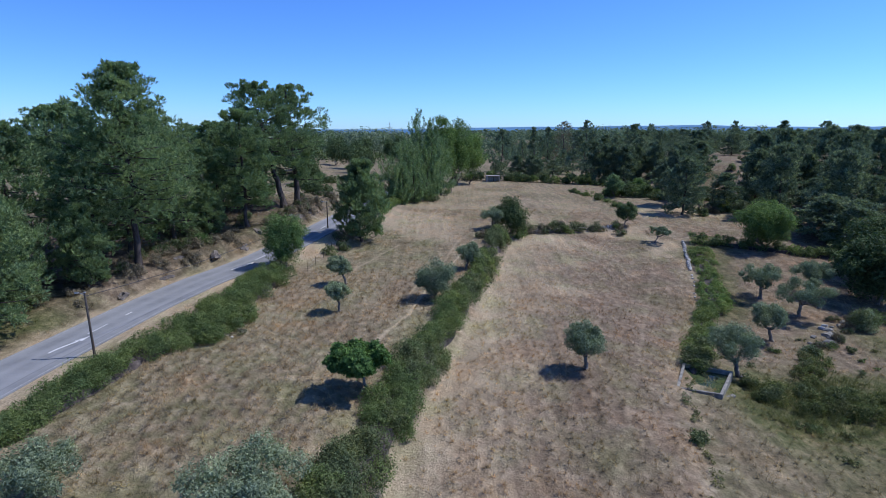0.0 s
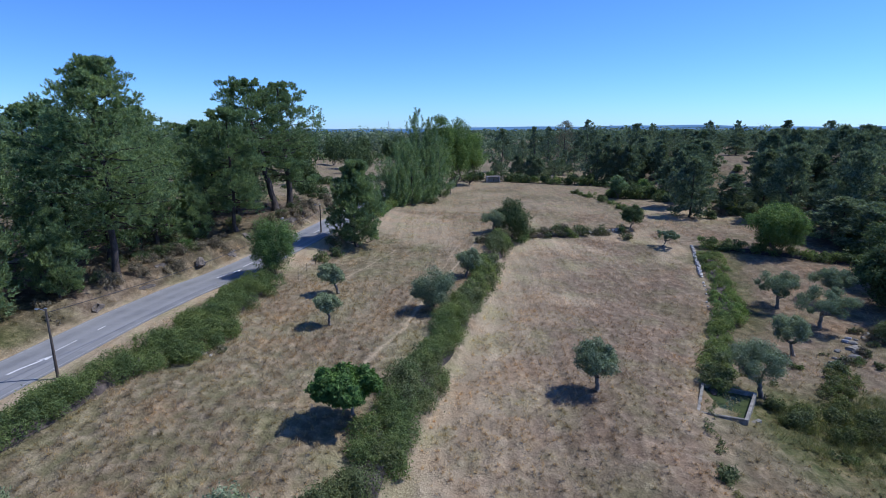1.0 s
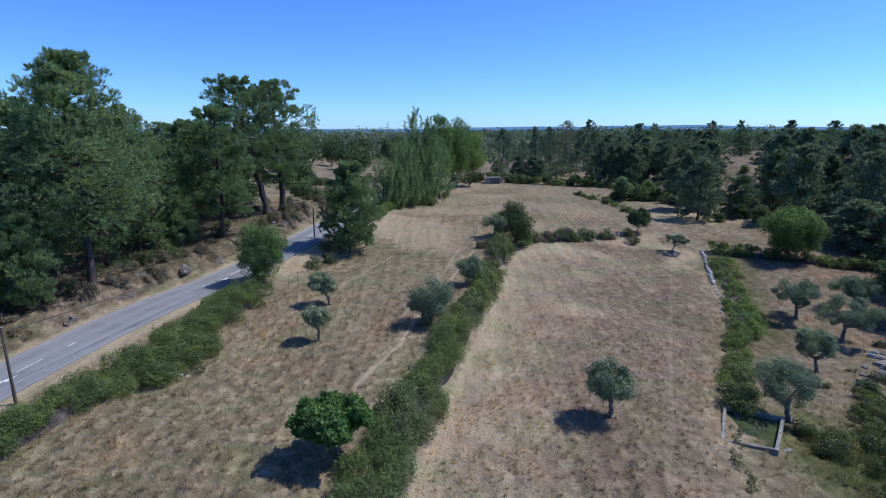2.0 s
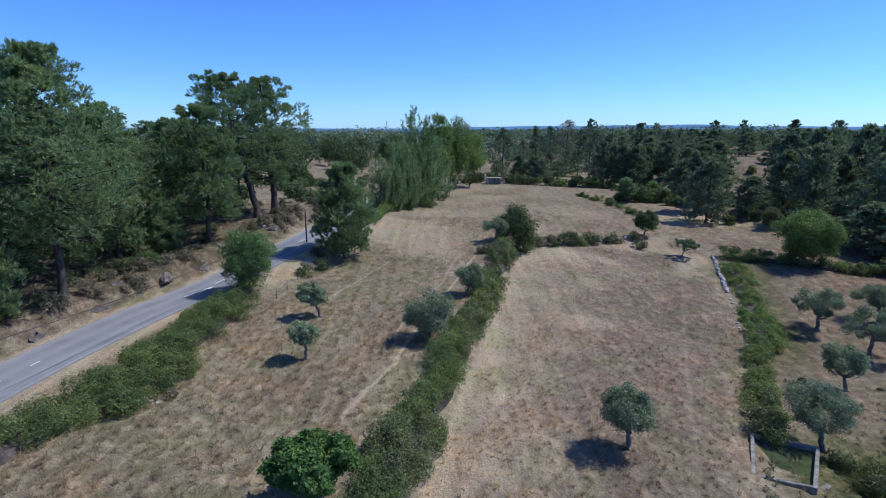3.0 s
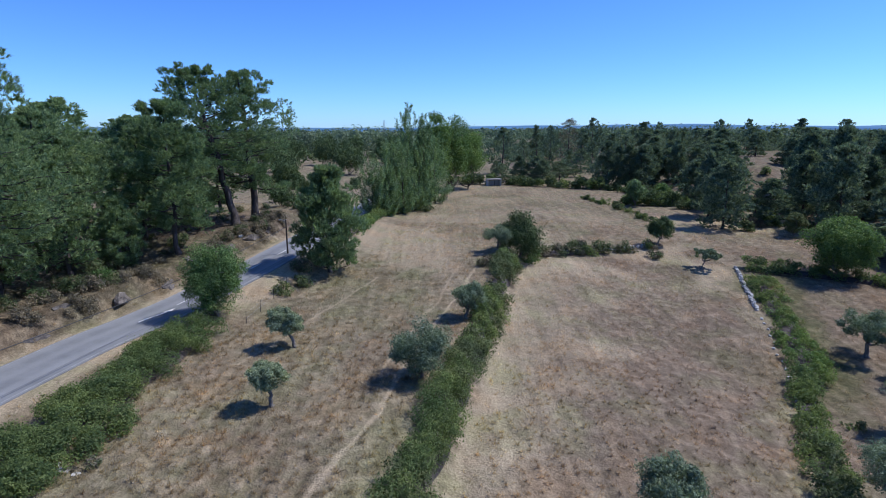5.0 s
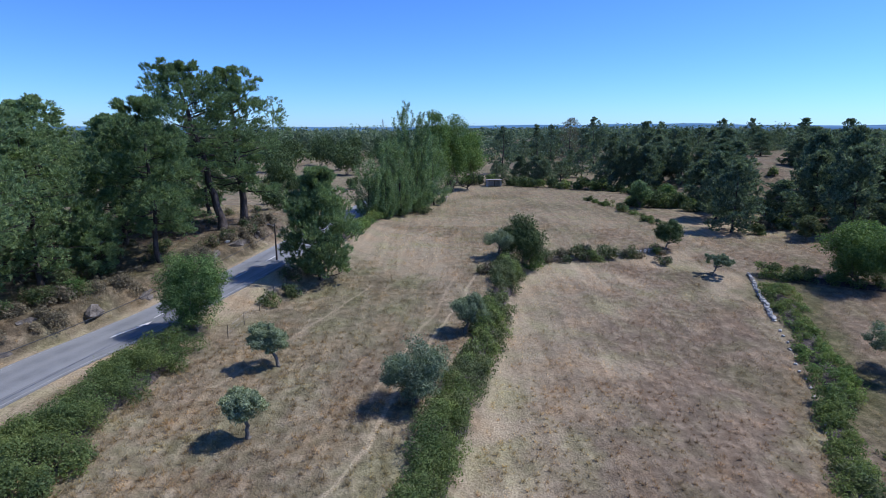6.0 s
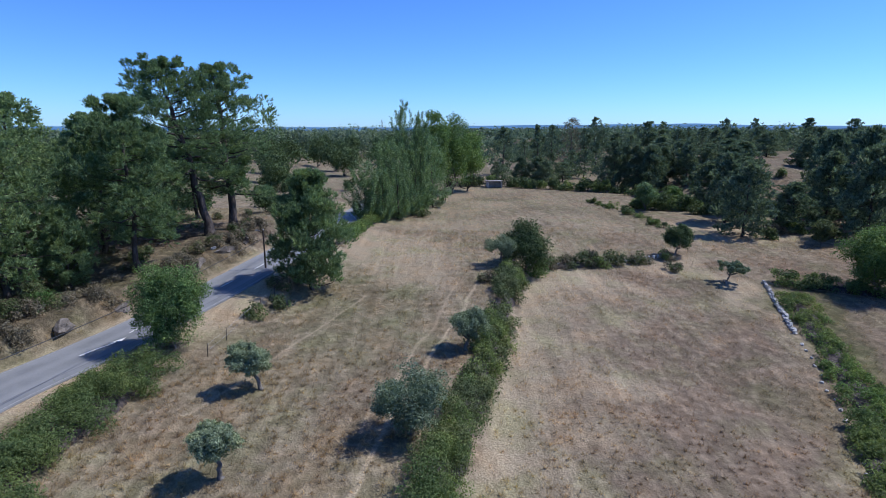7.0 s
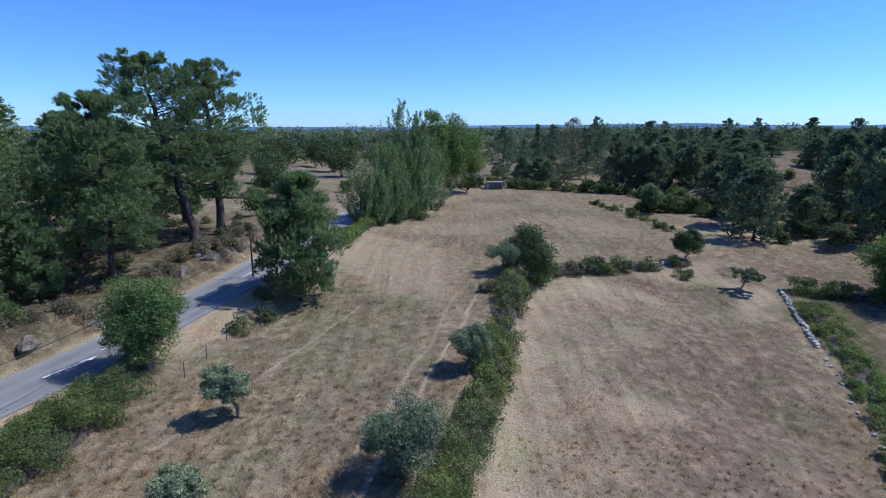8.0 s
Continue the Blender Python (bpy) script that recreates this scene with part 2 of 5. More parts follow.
def grass_material():
    m, t, b = material("dry_grass_blades")
    c, _, _ = ground_colour(t)
    tone = ramp(t, island(t), [(0.0, (1.55, 1.48, 1.33)), (0.5, (2.1, 2.01, 1.81)), (1.0, (2.9, 2.77, 2.5))])
    c = mix(t, 1.0, c, tone, "MULTIPLY")
    t.links.new(c, b.inputs["Base Color"])
    b.inputs["Roughness"].default_value = 0.8
    b.inputs["Specular IOR Level"].default_value = 0.2
    tr = t.nodes.new("ShaderNodeBsdfTranslucent")
    t.links.new(c, tr.inputs["Color"])
    ms = t.nodes.new("ShaderNodeMixShader")
    ms.inputs[0].default_value = 0.65
    t.links.new(b.outputs[0], ms.inputs[1])
    t.links.new(tr.outputs[0], ms.inputs[2])
    t.links.new(ms.outputs[0], t.nodes["Material Output"].inputs["Surface"])
    return m


def leaf_material(name, dark, mid, light, gloss=0.45, through_light=0.22):
    m, t, b = material(name)
    c = ramp(t, island(t), [(0.0, dark), (0.5, mid), (1.0, light)])
    patch = ramp(t, fbm(t, local(t), 1.1, 3), [(0.3, (0.66, 0.7, 0.7)), (0.7, (1.3, 1.28, 1.15))])
    c = mix(t, 1.0, c, patch, "MULTIPLY")
    stretch = ramp(t, fbm(t, local(t), 0.28, 2), [(0.35, (0.84, 0.9, 0.95)), (0.65, (1.2, 1.12, 0.95))])
    c = mix(t, 0.8, c, stretch, "MULTIPLY")
    each = ramp(t, lot(t), [(0.0, (0.85, 0.88, 0.85)), (1.0, (1.15, 1.12, 1.05))])
    c = mix(t, 1.0, c, each, "MULTIPLY")
    t.links.new(c, b.inputs["Base Color"])
    b.inputs["Roughness"].default_value = 1 - gloss
    b.inputs["Specular IOR Level"].default_value = 0.16
    tr = t.nodes.new("ShaderNodeBsdfTranslucent")
    t.links.new(mix(t, 1.0, c, (1.1, 1.2, 0.8), "MULTIPLY"), tr.inputs["Color"])
    ms = t.nodes.new("ShaderNodeMixShader")
    ms.inputs[0].default_value = through_light
    t.links.new(b.outputs[0], ms.inputs[1])
    t.links.new(tr.outputs[0], ms.inputs[2])
    t.links.new(ms.outputs[0], t.nodes["Material Output"].inputs["Surface"])
    return m


def rough_material(name, stops, scale, roughness=0.9, relief=0.05, stretch=(1, 1, 1), spec=0.25):
    """Bark, stone, concrete, timber: two sizes of grain and a relief."""
    m, t, b = material(name)
    mp = t.nodes.new("ShaderNodeMapping")
    mp.inputs["Scale"].default_value = stretch
    t.links.new(local(t), mp.inputs["Vector"])
    a, f = fbm(t, mp.outputs[0], scale, 5, 0.65), fbm(t, mp.outputs[0], scale * 6, 3, 0.6)
    c = ramp(t, a, stops)
    c = mix(t, 0.55, c, ramp(t, f, [(0.3, (0.6, 0.6, 0.6)), (0.7, (1.35, 1.35, 1.35))]), "MULTIPLY")
    c = mix(t, 1.0, c, ramp(t, lot(t), [(0.0, (0.8, 0.8, 0.82)), (1.0, (1.2, 1.18, 1.15))]), "MULTIPLY")
    t.links.new(c, b.inputs["Base Color"])
    b.inputs["Roughness"].default_value, b.inputs["Specular IOR Level"].default_value = roughness, spec
    bump(t, b, sums(t, "ADD", a, sums(t, "MULTIPLY", f, 0.4)), 0.8, relief)
    return m


def asphalt_material():
    m, t, b = material("worn_asphalt")
    p = here(t)
    uv = t.nodes.new("ShaderNodeUVMap")
    sp = t.nodes.new("ShaderNodeSeparateXYZ")
    t.links.new(uv.outputs[0], sp.inputs[0])
    big, fine = fbm(t, p, 0.5, 4), fbm(t, p, 25, 3)
    c = ramp(t, big, [(0.3, (0.175, 0.178, 0.185)), (0.7, (0.245, 0.247, 0.252))])
    wear = sums(t, "SINE", sums(t, "MULTIPLY", sp.outputs["X"], 18.85), 0.0)      # paler wheel tracks
    c = mix(t, sums(t, "MULTIPLY", sums(t, "ADD", wear, 0.6), 0.28), c, (0.30, 0.30, 0.305))
    c = mix(t, 0.5, c, ramp(t, fine, [(0.3, (0.7, 0.7, 0.7)), (0.7, (1.25, 1.25, 1.25))]), "MULTIPLY")
    lane_line = sums(t, "ABSOLUTE", sums(t, "SUBTRACT", sums(t, "ADD", sp.outputs["X"], sums(t, "MULTIPLY", big, 0.03)), 0.83), 0.0)
    c = mix(t, ramp(t, lane_line, [(0.0, (0.6, 0.6, 0.6)), (0.012, (0, 0, 0))]), c, (0.08, 0.08, 0.085))      # thin dark line along the right lane
    t.links.new(c, b.inputs["Base Color"])
    b.inputs["Roughness"].default_value = 0.75
    bump(t, b, fine, 0.4, 0.01)
    return m


def plain_material(name, colour, roughness=0.6, metal=0.0):
    m, t, b = material(name)
    c = ramp(t, fbm(t, local(t), 6, 4), [(0.3, tuple(v * 0.75 for v in colour)), (0.7, tuple(v * 1.15 for v in colour))])
    t.links.new(c, b.inputs["Base Color"])
    b.inputs["Roughness"].default_value, b.inputs["Metallic"].default_value = roughness, metal
    return m


GROUND, GRASS, ASPHALT = ground_material(), grass_material(), asphalt_material()
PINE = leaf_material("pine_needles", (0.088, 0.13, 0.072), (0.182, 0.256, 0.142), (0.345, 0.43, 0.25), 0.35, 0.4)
# pine needles for the far wood, shifted to blue to paint in distance haze
PINE_HAZED = leaf_material("haze_tinted_pine_needles", (0.078, 0.112, 0.088), (0.15, 0.196, 0.148), (0.25, 0.3, 0.222), 0.3, 0.35)
OLIVE = leaf_material("olive_leaves", (0.13, 0.165, 0.112), (0.215, 0.262, 0.185), (0.335, 0.382, 0.285), 0.32, 0.32)
FIG = leaf_material("fig_leaves", (0.042, 0.088, 0.026), (0.082, 0.155, 0.046), (0.15, 0.245, 0.08), 0.45, 0.3)
OAK = leaf_material("oak_leaves", (0.045, 0.07, 0.035), (0.085, 0.125, 0.058), (0.155, 0.2, 0.1), 0.35, 0.28)
POPLAR = leaf_material("poplar_leaves", (0.1, 0.155, 0.075), (0.178, 0.255, 0.128), (0.3, 0.385, 0.225), 0.5, 0.36)
ASH = leaf_material("ash_leaves", (0.065, 0.115, 0.045), (0.12, 0.195, 0.075), (0.205, 0.295, 0.125), 0.4, 0.32)
LIME = leaf_material("bright_green_leaves", (0.09, 0.145, 0.05), (0.15, 0.23, 0.08), (0.245, 0.33, 0.125), 0.4, 0.34)
BRAMBLE = leaf_material("bramble_leaves", (0.1, 0.135, 0.056), (0.162, 0.212, 0.086), (0.25, 0.3, 0.138), 0.3, 0.45)
DULL = leaf_material("dusty_shrub_leaves", (0.065, 0.085, 0.04), (0.12, 0.145, 0.07), (0.205, 0.225, 0.12), 0.3, 0.25)
RUSH = leaf_material("rush_stems", (0.08, 0.09, 0.04), (0.145, 0.15, 0.066), (0.27, 0.25, 0.13), 0.4, 0.4)
BROOM = leaf_material("broom_stems", (0.055, 0.075, 0.028), (0.115, 0.14, 0.05), (0.24, 0.245, 0.11), 0.3, 0.36)
DEAD = leaf_material("dry_twigs", (0.115, 0.095, 0.074), (0.19, 0.16, 0.125), (0.285, 0.243, 0.19), 0.2, 0.15)
BARK = rough_material("pine_bark", [(0.3, (0.04, 0.033, 0.03)), (0.5, (0.078, 0.064, 0.057)), (0.72, (0.15, 0.125, 0.11))], 3.0, 0.95, 0.08, (1, 1, 0.3))
OLIVE_BARK = rough_material("olive_bark", [(0.3, (0.09, 0.08, 0.065)), (0.5, (0.19, 0.17, 0.145)), (0.72, (0.33, 0.3, 0.26))], 5.0, 0.95, 0.04, (1, 1, 0.3))
STONE = rough_material("granite_fieldstone", [(0.3, (0.29, 0.275, 0.25)), (0.5, (0.5, 0.48, 0.445)), (0.72, (0.68, 0.66, 0.62))], 3.0, 0.9, 0.04)
BANK_ROCK = rough_material("weathered_bank_rock", [(0.3, (0.075, 0.064, 0.056)), (0.5, (0.14, 0.122, 0.106)), (0.72, (0.235, 0.208, 0.18))], 1.6, 0.95, 0.12)
CONCRETE = rough_material("weathered_concrete", [(0.3, (0.11, 0.105, 0.09)), (0.5, (0.21, 0.2, 0.175)), (0.72, (0.34, 0.325, 0.295))], 2.0, 0.9, 0.02)
TIMBER = rough_material("weathered_timber", [(0.3, (0.04, 0.032, 0.026)), (0.5, (0.085, 0.07, 0.057)), (0.72, (0.16, 0.135, 0.115))], 8.0, 0.85, 0.01, (1, 1, 0.15))
SHEET = rough_material("rusty_sheet_metal", [(0.3, (0.16, 0.14, 0.125)), (0.5, (0.26, 0.24, 0.225)), (0.72, (0.36, 0.345, 0.33))], 2.0, 0.6, 0.01)
PAINT = rough_material("worn_road_paint", [(0.25, (0.35, 0.35, 0.345)), (0.45, (0.7, 0.7, 0.69)), (0.7, (0.82, 0.82, 0.81))], 6.0, 0.7, 0.004)
FAINT = rough_material("almost_worn_off_paint", [(0.25, (0.2, 0.2, 0.2)), (0.5, (0.32, 0.32, 0.315)), (0.75, (0.5, 0.5, 0.49))], 5.0, 0.8, 0.003)
STEEL = plain_material("galvanised_steel", (0.42, 0.43, 0.44), 0.5, 0.7)
RUBBER = plain_material("black_cable", (0.025, 0.025, 0.028), 0.6)
GLAZE = plain_material("lamp_glass", (0.75, 0.75, 0.72), 0.15)


# ---------------------------------------------------------------- building blocks
def mesh(name, V, F, mat, smooth=False, cov=False):
    """A mesh from arrays; F holds faces of one size (n, k), or is a list of such arrays."""
    me = bpy.data.meshes.new(name)
    V = np.asarray(V, np.float32)
    groups = [np.asarray(f, np.int32) for f in (F if isinstance(F, list) else [F])]
    sizes = np.concatenate([np.full(len(f), f.shape[1], np.int32) for f in groups])
    loops = np.concatenate([f.ravel() for f in groups])
    me.vertices.add(len(V))
    me.vertices.foreach_set("co", V.ravel())
    me.loops.add(len(loops))
    me.loops.foreach_set("vertex_index", loops)
    me.polygons.add(len(sizes))
    me.polygons.foreach_set("loop_start", np.concatenate([[0], np.cumsum(sizes)[:-1]]).astype(np.int32))
    me.polygons.foreach_set("use_smooth", np.full(len(sizes), smooth))
    if cov:
        layer = me.attributes.new("cover", "FLOAT_COLOR", "POINT")
        layer.data.foreach_set("color", cover(V[:, 0], V[:, 1]).astype(np.float32).ravel())
    me.update(calc_edges=True)
    me.materials.append(mat)
    return me


def part(name, geo, mat, parent, label="", smooth=False):
    ob = new(name, geo if isinstance(geo, bpy.types.Mesh) else mesh(name, geo[0], geo[1], mat, smooth))
    ob.parent = parent
    return tagged(ob, label)


def thing(name, x, y, z, label, category, group="", yaw=0.0, kind=""):
    ob = new(name)
    ob.empty_display_size = 0.2
    ob.matrix_basis = pose(x, y, z, 0, 0, yaw)
    return tagged(ob, label, category, group, kind)


def join(pieces):
    """Joins (V, F) pieces of one face size."""
    out_v, out_f, n = [], [], 0
    for V, F in pieces:
        out_v.append(V)
        out_f.append(np.asarray(F) + n)
        n += len(V)
    return np.concatenate(out_v), np.concatenate(out_f)


def tube(points, radii, sides=7):
    """A tapered round limb along a line."""
    P = np.asarray(points, float)
    T = np.gradient(P, axis=0)
    T /= np.linalg.norm(T, axis=1)[:, None] + 1e-9
    ref = np.where(np.abs(T[:, 2:3]) > 0.9, [[1.0, 0, 0]], [[0, 0, 1.0]])
    A = np.cross(T, ref)
    A /= np.linalg.norm(A, axis=1)[:, None] + 1e-9
    B = np.cross(T, A)
    ang = np.linspace(0, 2 * np.pi, sides, endpoint=False)
    ring = np.cos(ang)[None, :, None] * A[:, None] + np.sin(ang)[None, :, None] * B[:, None]
    V = (P[:, None] + ring * np.asarray(radii, float)[:, None, None]).reshape(-1, 3)
    i, j = np.meshgrid(np.arange(len(P) - 1), np.arange(sides), indexing="ij")
    k = (j + 1) % sides
    F = np.stack([i * sides + j, i * sides + k, (i + 1) * sides + k, (i + 1) * sides + j], -1).reshape(-1, 4)
    return V, F


def unit(v): return v / (np.linalg.norm(v, axis=-1, keepdims=True) + 1e-9)


def cards(rng, C, size, out=None, bias=0.6, slim=0.55):
    """Leaves: a slim pointed blade at each centre, turned at random, some facing outwards."""
    n = len(C)
    N = unit(rng.normal(size=(n, 3)))
    if out is not None:
        N = unit(N + bias * 1.5 * out + np.array([0.1, 0, 0.35]))
    U = unit(np.cross(N, rng.normal(size=(n, 3))))
    W = np.cross(N, U)
    L = (size * rng.uniform(0.6, 1.35, n))[:, None]
    V = np.stack([C - U * L * 0.4 - W * L * slim * 0.55, C - U * L * 0.4 + W * L * slim * 0.55, C + U * L * 0.75], 1).reshape(-1, 3)
    return V, np.arange(3 * n).reshape(n, 3)


def blades(rng, C, axis, count, length, width, spread, brush=0.0):
    """Tufts of slender blades from each centre, fanned about an axis."""
    n = len(C)
    D = unit(axis[:, None] + spread * rng.normal(size=(n, count, 3)))
    S = unit(np.cross(D, rng.normal(size=(n, count, 3))))
    L = length * rng.uniform(0.6, 1.3, (n, count, 1))
    O = C[:, None] + 0.15 * length * rng.normal(size=(n, count, 3)) + brush * axis[:, None] * rng.random((n, count, 1))
    V = np.stack([O - S * width * 0.5, O + S * width * 0.5, O + D * L], 2).reshape(-1, 3)
    return V, np.arange(3 * n * count).reshape(-1, 3)


def bend(rng, a, b, n, sag, wob):
    """A line from a to b, bowed and wobbling."""
    s = np.linspace(0, 1, n)[:, None]
    a, b = np.asarray(a, float), np.asarray(b, float)
    P = a + (b - a) * s + np.array([0, 0, sag]) * np.sin(np.pi * s)
    w = np.cumsum(rng.normal(size=(n, 3)), 0) * wob * np.linalg.norm(b - a) / n
    return P + (w - w[-1] * s) * np.array([1, 1, 0.5]) * (s > 0)


# ---------------------------------------------------------------- trees
def broadleaf(name, x, y, h, w, seed, mat, label, bark=None, low=0.3, leaf=0.2, clumps=16, per=170, lean=(0, 0), trunk=0.06, limbs=4, column=0.0, group="", category="tree", flat=1.0, z=None, puff=1.0):
    """A tree with a forked trunk and a crown of leaf clumps. low: share of the height that is bare; column: how upright the crown is."""
    rng = np.random.default_rng(seed)
    bark = bark or OLIVE_BARK
    ob = thing(name, x, y, float(land(x, y)) - 0.05 if z is None else z, label, category, group)
    fork = np.array([lean[0], lean[1], h * low])
    r0 = trunk * h * 0.5
    P = bend(rng, (0, 0, 0), fork, 8, 0, 0.28)
    rad = np.linspace(r0, r0 * 0.62, 8)
    rad[0] *= 1.5
    part("trunk", tube(P, rad, 9), bark, ob, smooth=True)
    mid, half = np.array([lean[0] * 1.3, lean[1] * 1.3, h * (low * 0.8 + 1) / 2]), np.array([w / 2, w / 2, h * (1 - low * 0.8) / 2 * flat])
    n = clumps
    D = unit(rng.normal(size=(n, 3)) * [1, 1, 0.9] + [0, 0, 0.12])
    C = mid + D * half * (rng.uniform(0.35, 0.72 + 0.45 * (1 - puff), (n, 1)))
    if column:
        hz = np.linspace(0, 1, n)
        a = rng.uniform(0, 2 * np.pi, n)
        rr = w / 2 * (0.72 * (1 - np.abs(hz - 0.38) ** 1.6 * 1.5).clip(0.12, 1)) * rng.uniform(0.3, 1.3, n)
        C = np.stack([lean[0] + np.cos(a) * rr, lean[1] + np.sin(a) * rr, h * (low + 0.05 + (0.93 - low) * hz)], -1)
    R = (half.min() if not column else w * 0.3) * rng.uniform(0.3, 0.68, n)
    if not column:
        R = np.minimum(R, 0.5 * np.min(half))
    R = R * puff * (0.62 if column else 1.0)
    for k in range(limbs):
        target = C[(k * n) // limbs]
        L = bend(rng, fork * (0.75 + 0.25 * rng.random()), target, 7, -0.03 * h, 0.5)
        part("limb", tube(L, np.linspace(r0 * 0.55, r0 * 0.1, 7), 6), bark, ob, smooth=True)
    pts, outs = [], []
    for c, r in zip(C, R):
        m = int(per * rng.uniform(0.75, 1.25))
        d = unit(rng.normal(size=(m, 3)))
        q = c + d * (r * (rng.uniform(0.25, 1.0, (m, 1)) ** 0.5 + 0.45 * rng.random((m, 1)) ** 7)) * (1 + 0.35 * np.sin(d[:, :1] * 5 + c[0]) * np.sin(d[:, 2:] * 4)) * ([1, 1, 1.7] if column else [1, 1, 0.85])
        pts.append(q)
        outs.append(d)
    pts, outs = np.concatenate(pts), np.concatenate(outs)
    keep = pts[:, 2] > 0.12 * h * (low > 0.15)
    part("crown", cards(rng, pts[keep], leaf, outs[keep]), mat, ob)
    return ob


def pine(name, x, y, h, w, seed, label, low=0.3, young=False, branches=46, lobes=4, tufts=30, count=20, needle=0.28, fat=0.066, pad=(0.6, 1.35), mat=None, group="", lean=(0, 0), z=None, trunk=0.017, dead_limbs=0, far=False, cone=False, fan=0.55, brush=0.42):
    """A pine: a straight trunk with whorled limbs that end in bunches of needle tufts."""
    rng = np.random.default_rng(seed)
    ob = thing(name, x, y, float(land(x, y)) - 0.1 if z is None else z, label, "tree", group)
    top = np.array([lean[0], lean[1], h * 0.97])
    P = bend(rng, (0, 0, 0), top, 14, 0, 0.10)
    rad = h * trunk * (np.linspace(1, 0.12, 14) ** 0.8)
    rad[0] *= 1.35
    limb_geo, C, A = [], [], []
    for k in range(branches):
        s = (k + rng.random()) / branches
        zz = low + (0.985 - low) * s
        base = np.array([np.interp(zz * h, P[:, 2], P[:, i]) for i in range(3)])
        if young:
            length, rise = w / 2 * (1.03 - s) ** 0.58 * (0.6 + 0.45 * float(ss(0, 0.28, s))) * rng.uniform(0.7, 1.1), 0.3 + 0.7 * s
        elif cone:
            length = w / 2 * 1.2 * float(np.clip((1.0 - s) ** 0.62 * (0.68 + 0.5 * ss(0, 0.35, s)), 0.05, 1.0)) * rng.uniform(0.6, 1.15)
            rise = -0.12 + 0.7 * s
        else:
            length = w / 2 * 1.25 * float(np.clip(0.45 + s - 1.36 * s ** 2.6, 0.1, 1.0)) * rng.uniform(0.55, 1.15)
            rise = -0.05 + 0.75 * s
        a = k * 2.39996 + rng.normal() * 0.35
        d = unit(np.array([math.cos(a), math.sin(a), rise]))
        end = base + d * length
        L = bend(rng, base, end, 6, -0.06 * length, 0.35)
        r = max(0.018, min(0.4 * np.interp(zz * h, P[:, 2], rad), 0.03 * length + 0.01))
        limb_geo.append(tube(L, np.linspace(r, 0.012, 6), 5))
        for j in range(lobes):                                # rounded pads of upturned tufts along the limb
            f = rng.uniform(0.15 if cone else 0.35, 0.98) if j else 1.0
            p = base + (end - base) * f + np.array([0, 0, -0.06 * length * math.sin(math.pi * f)])
            p = p + unit(np.cross(d, [0, 0, 1])) * rng.normal() * 0.24 * length * (1.1 - 0.5 * f) + np.array([0, 0, abs(rng.normal()) * 0.08 * length])
            r = float(np.clip(0.2 * length, *pad)) * rng.uniform(0.7, 1.25) * (1 - 0.55 * s ** 4)
            u = unit(rng.normal(size=(tufts, 3)) + [0, 0, 0.45])
            C.append(p + u * r * rng.uniform(0.3, 1.0, (tufts, 1)) ** 0.7 * [1, 1, 0.7])
            A.append(unit(u * 0.75 + d * 0.35 + np.array([0, 0, 0.5 if not young else 0.9])))
    for k in range(dead_limbs):
        zz = rng.uniform(min(0.12, low * 0.6), low)
        base = np.array([np.interp(zz * h, P[:, 2], P[:, i]) for i in range(3)])
        a = rng.uniform(0, 6.28)
        limb_geo.append(tube(bend(rng, base, base + np.array([math.cos(a), math.sin(a), -0.1]) * rng.uniform(0.8, 2.2), 6, -0.1, 0.5), np.linspace(0.04, 0.01, 6), 5))
    if far:
        part("trunk", join([tube(P, rad, 6)] + limb_geo[::2]), BARK, ob, smooth=True)
    else:
        part("trunk", tube(P, rad, 9), BARK, ob, smooth=True)
        for geo in limb_geo:
            part("limb", geo, BARK, ob, smooth=True)
    part("crown", blades(rng, np.concatenate(C), np.concatenate(A), count, needle, fat, fan, brush), mat or PINE, ob)
    return ob


PROTO = {}


def plant(key, build, x, y, h, w, label="", group="", yaw=None, seed=0):
    """A tree of a kind: the first is built, the others are its copies, scaled and turned."""
    if key not in PROTO:
        ob = build(x, y, h, w)
        PROTO[key] = (ob, h, w)
    else:
        ob0, h0, w0 = PROTO[key]
        turn = random.Random(seed * 7 + int(x * 13 + y * 31)).uniform(0, 360) if yaw is None else yaw
        m = pose(x, y, float(land(x, y)) - 0.08, 0, 0, turn) @ Matrix.Diagonal((w / w0, w / w0, h / h0, 1))
        ob = copy_thing(ob0, m)
    return tagged(ob, label, "", group)


def clumps_geo(rng, C, R, leaf, cover_share, squash=0.85, sprigs=0.0):
    """Leaves over a heap of rounded clumps, with stray sprigs that break the outline."""
    per = np.maximum(12, (12.6 * R * R * cover_share / (0.32 * leaf * leaf)).astype(int))
    pick = np.repeat(np.arange(len(C)), per)
    n = len(pick)
    d = unit(rng.normal(size=(n, 3)) + [0, 0, 0.25])
    lump = 1 + 0.22 * np.sin(d[:, 0] * 5 + pick) * np.sin(d[:, 1] * 4 + 2 * pick) + 0.15 * np.sin(d[:, 2] * 9 + pick)
    far_out = rng.uniform(0.55, 1.0, n) ** 0.6 + sprigs * rng.random(n) ** 8
    P = C[pick] + d * (R[pick] * lump * far_out)[:, None] * [1, 1, squash]
    keep = P[:, 2] > land(P[:, 0], P[:, 1]) + 0.03
    return cards(rng, P[keep], leaf, d[keep], 0.6, 0.6)


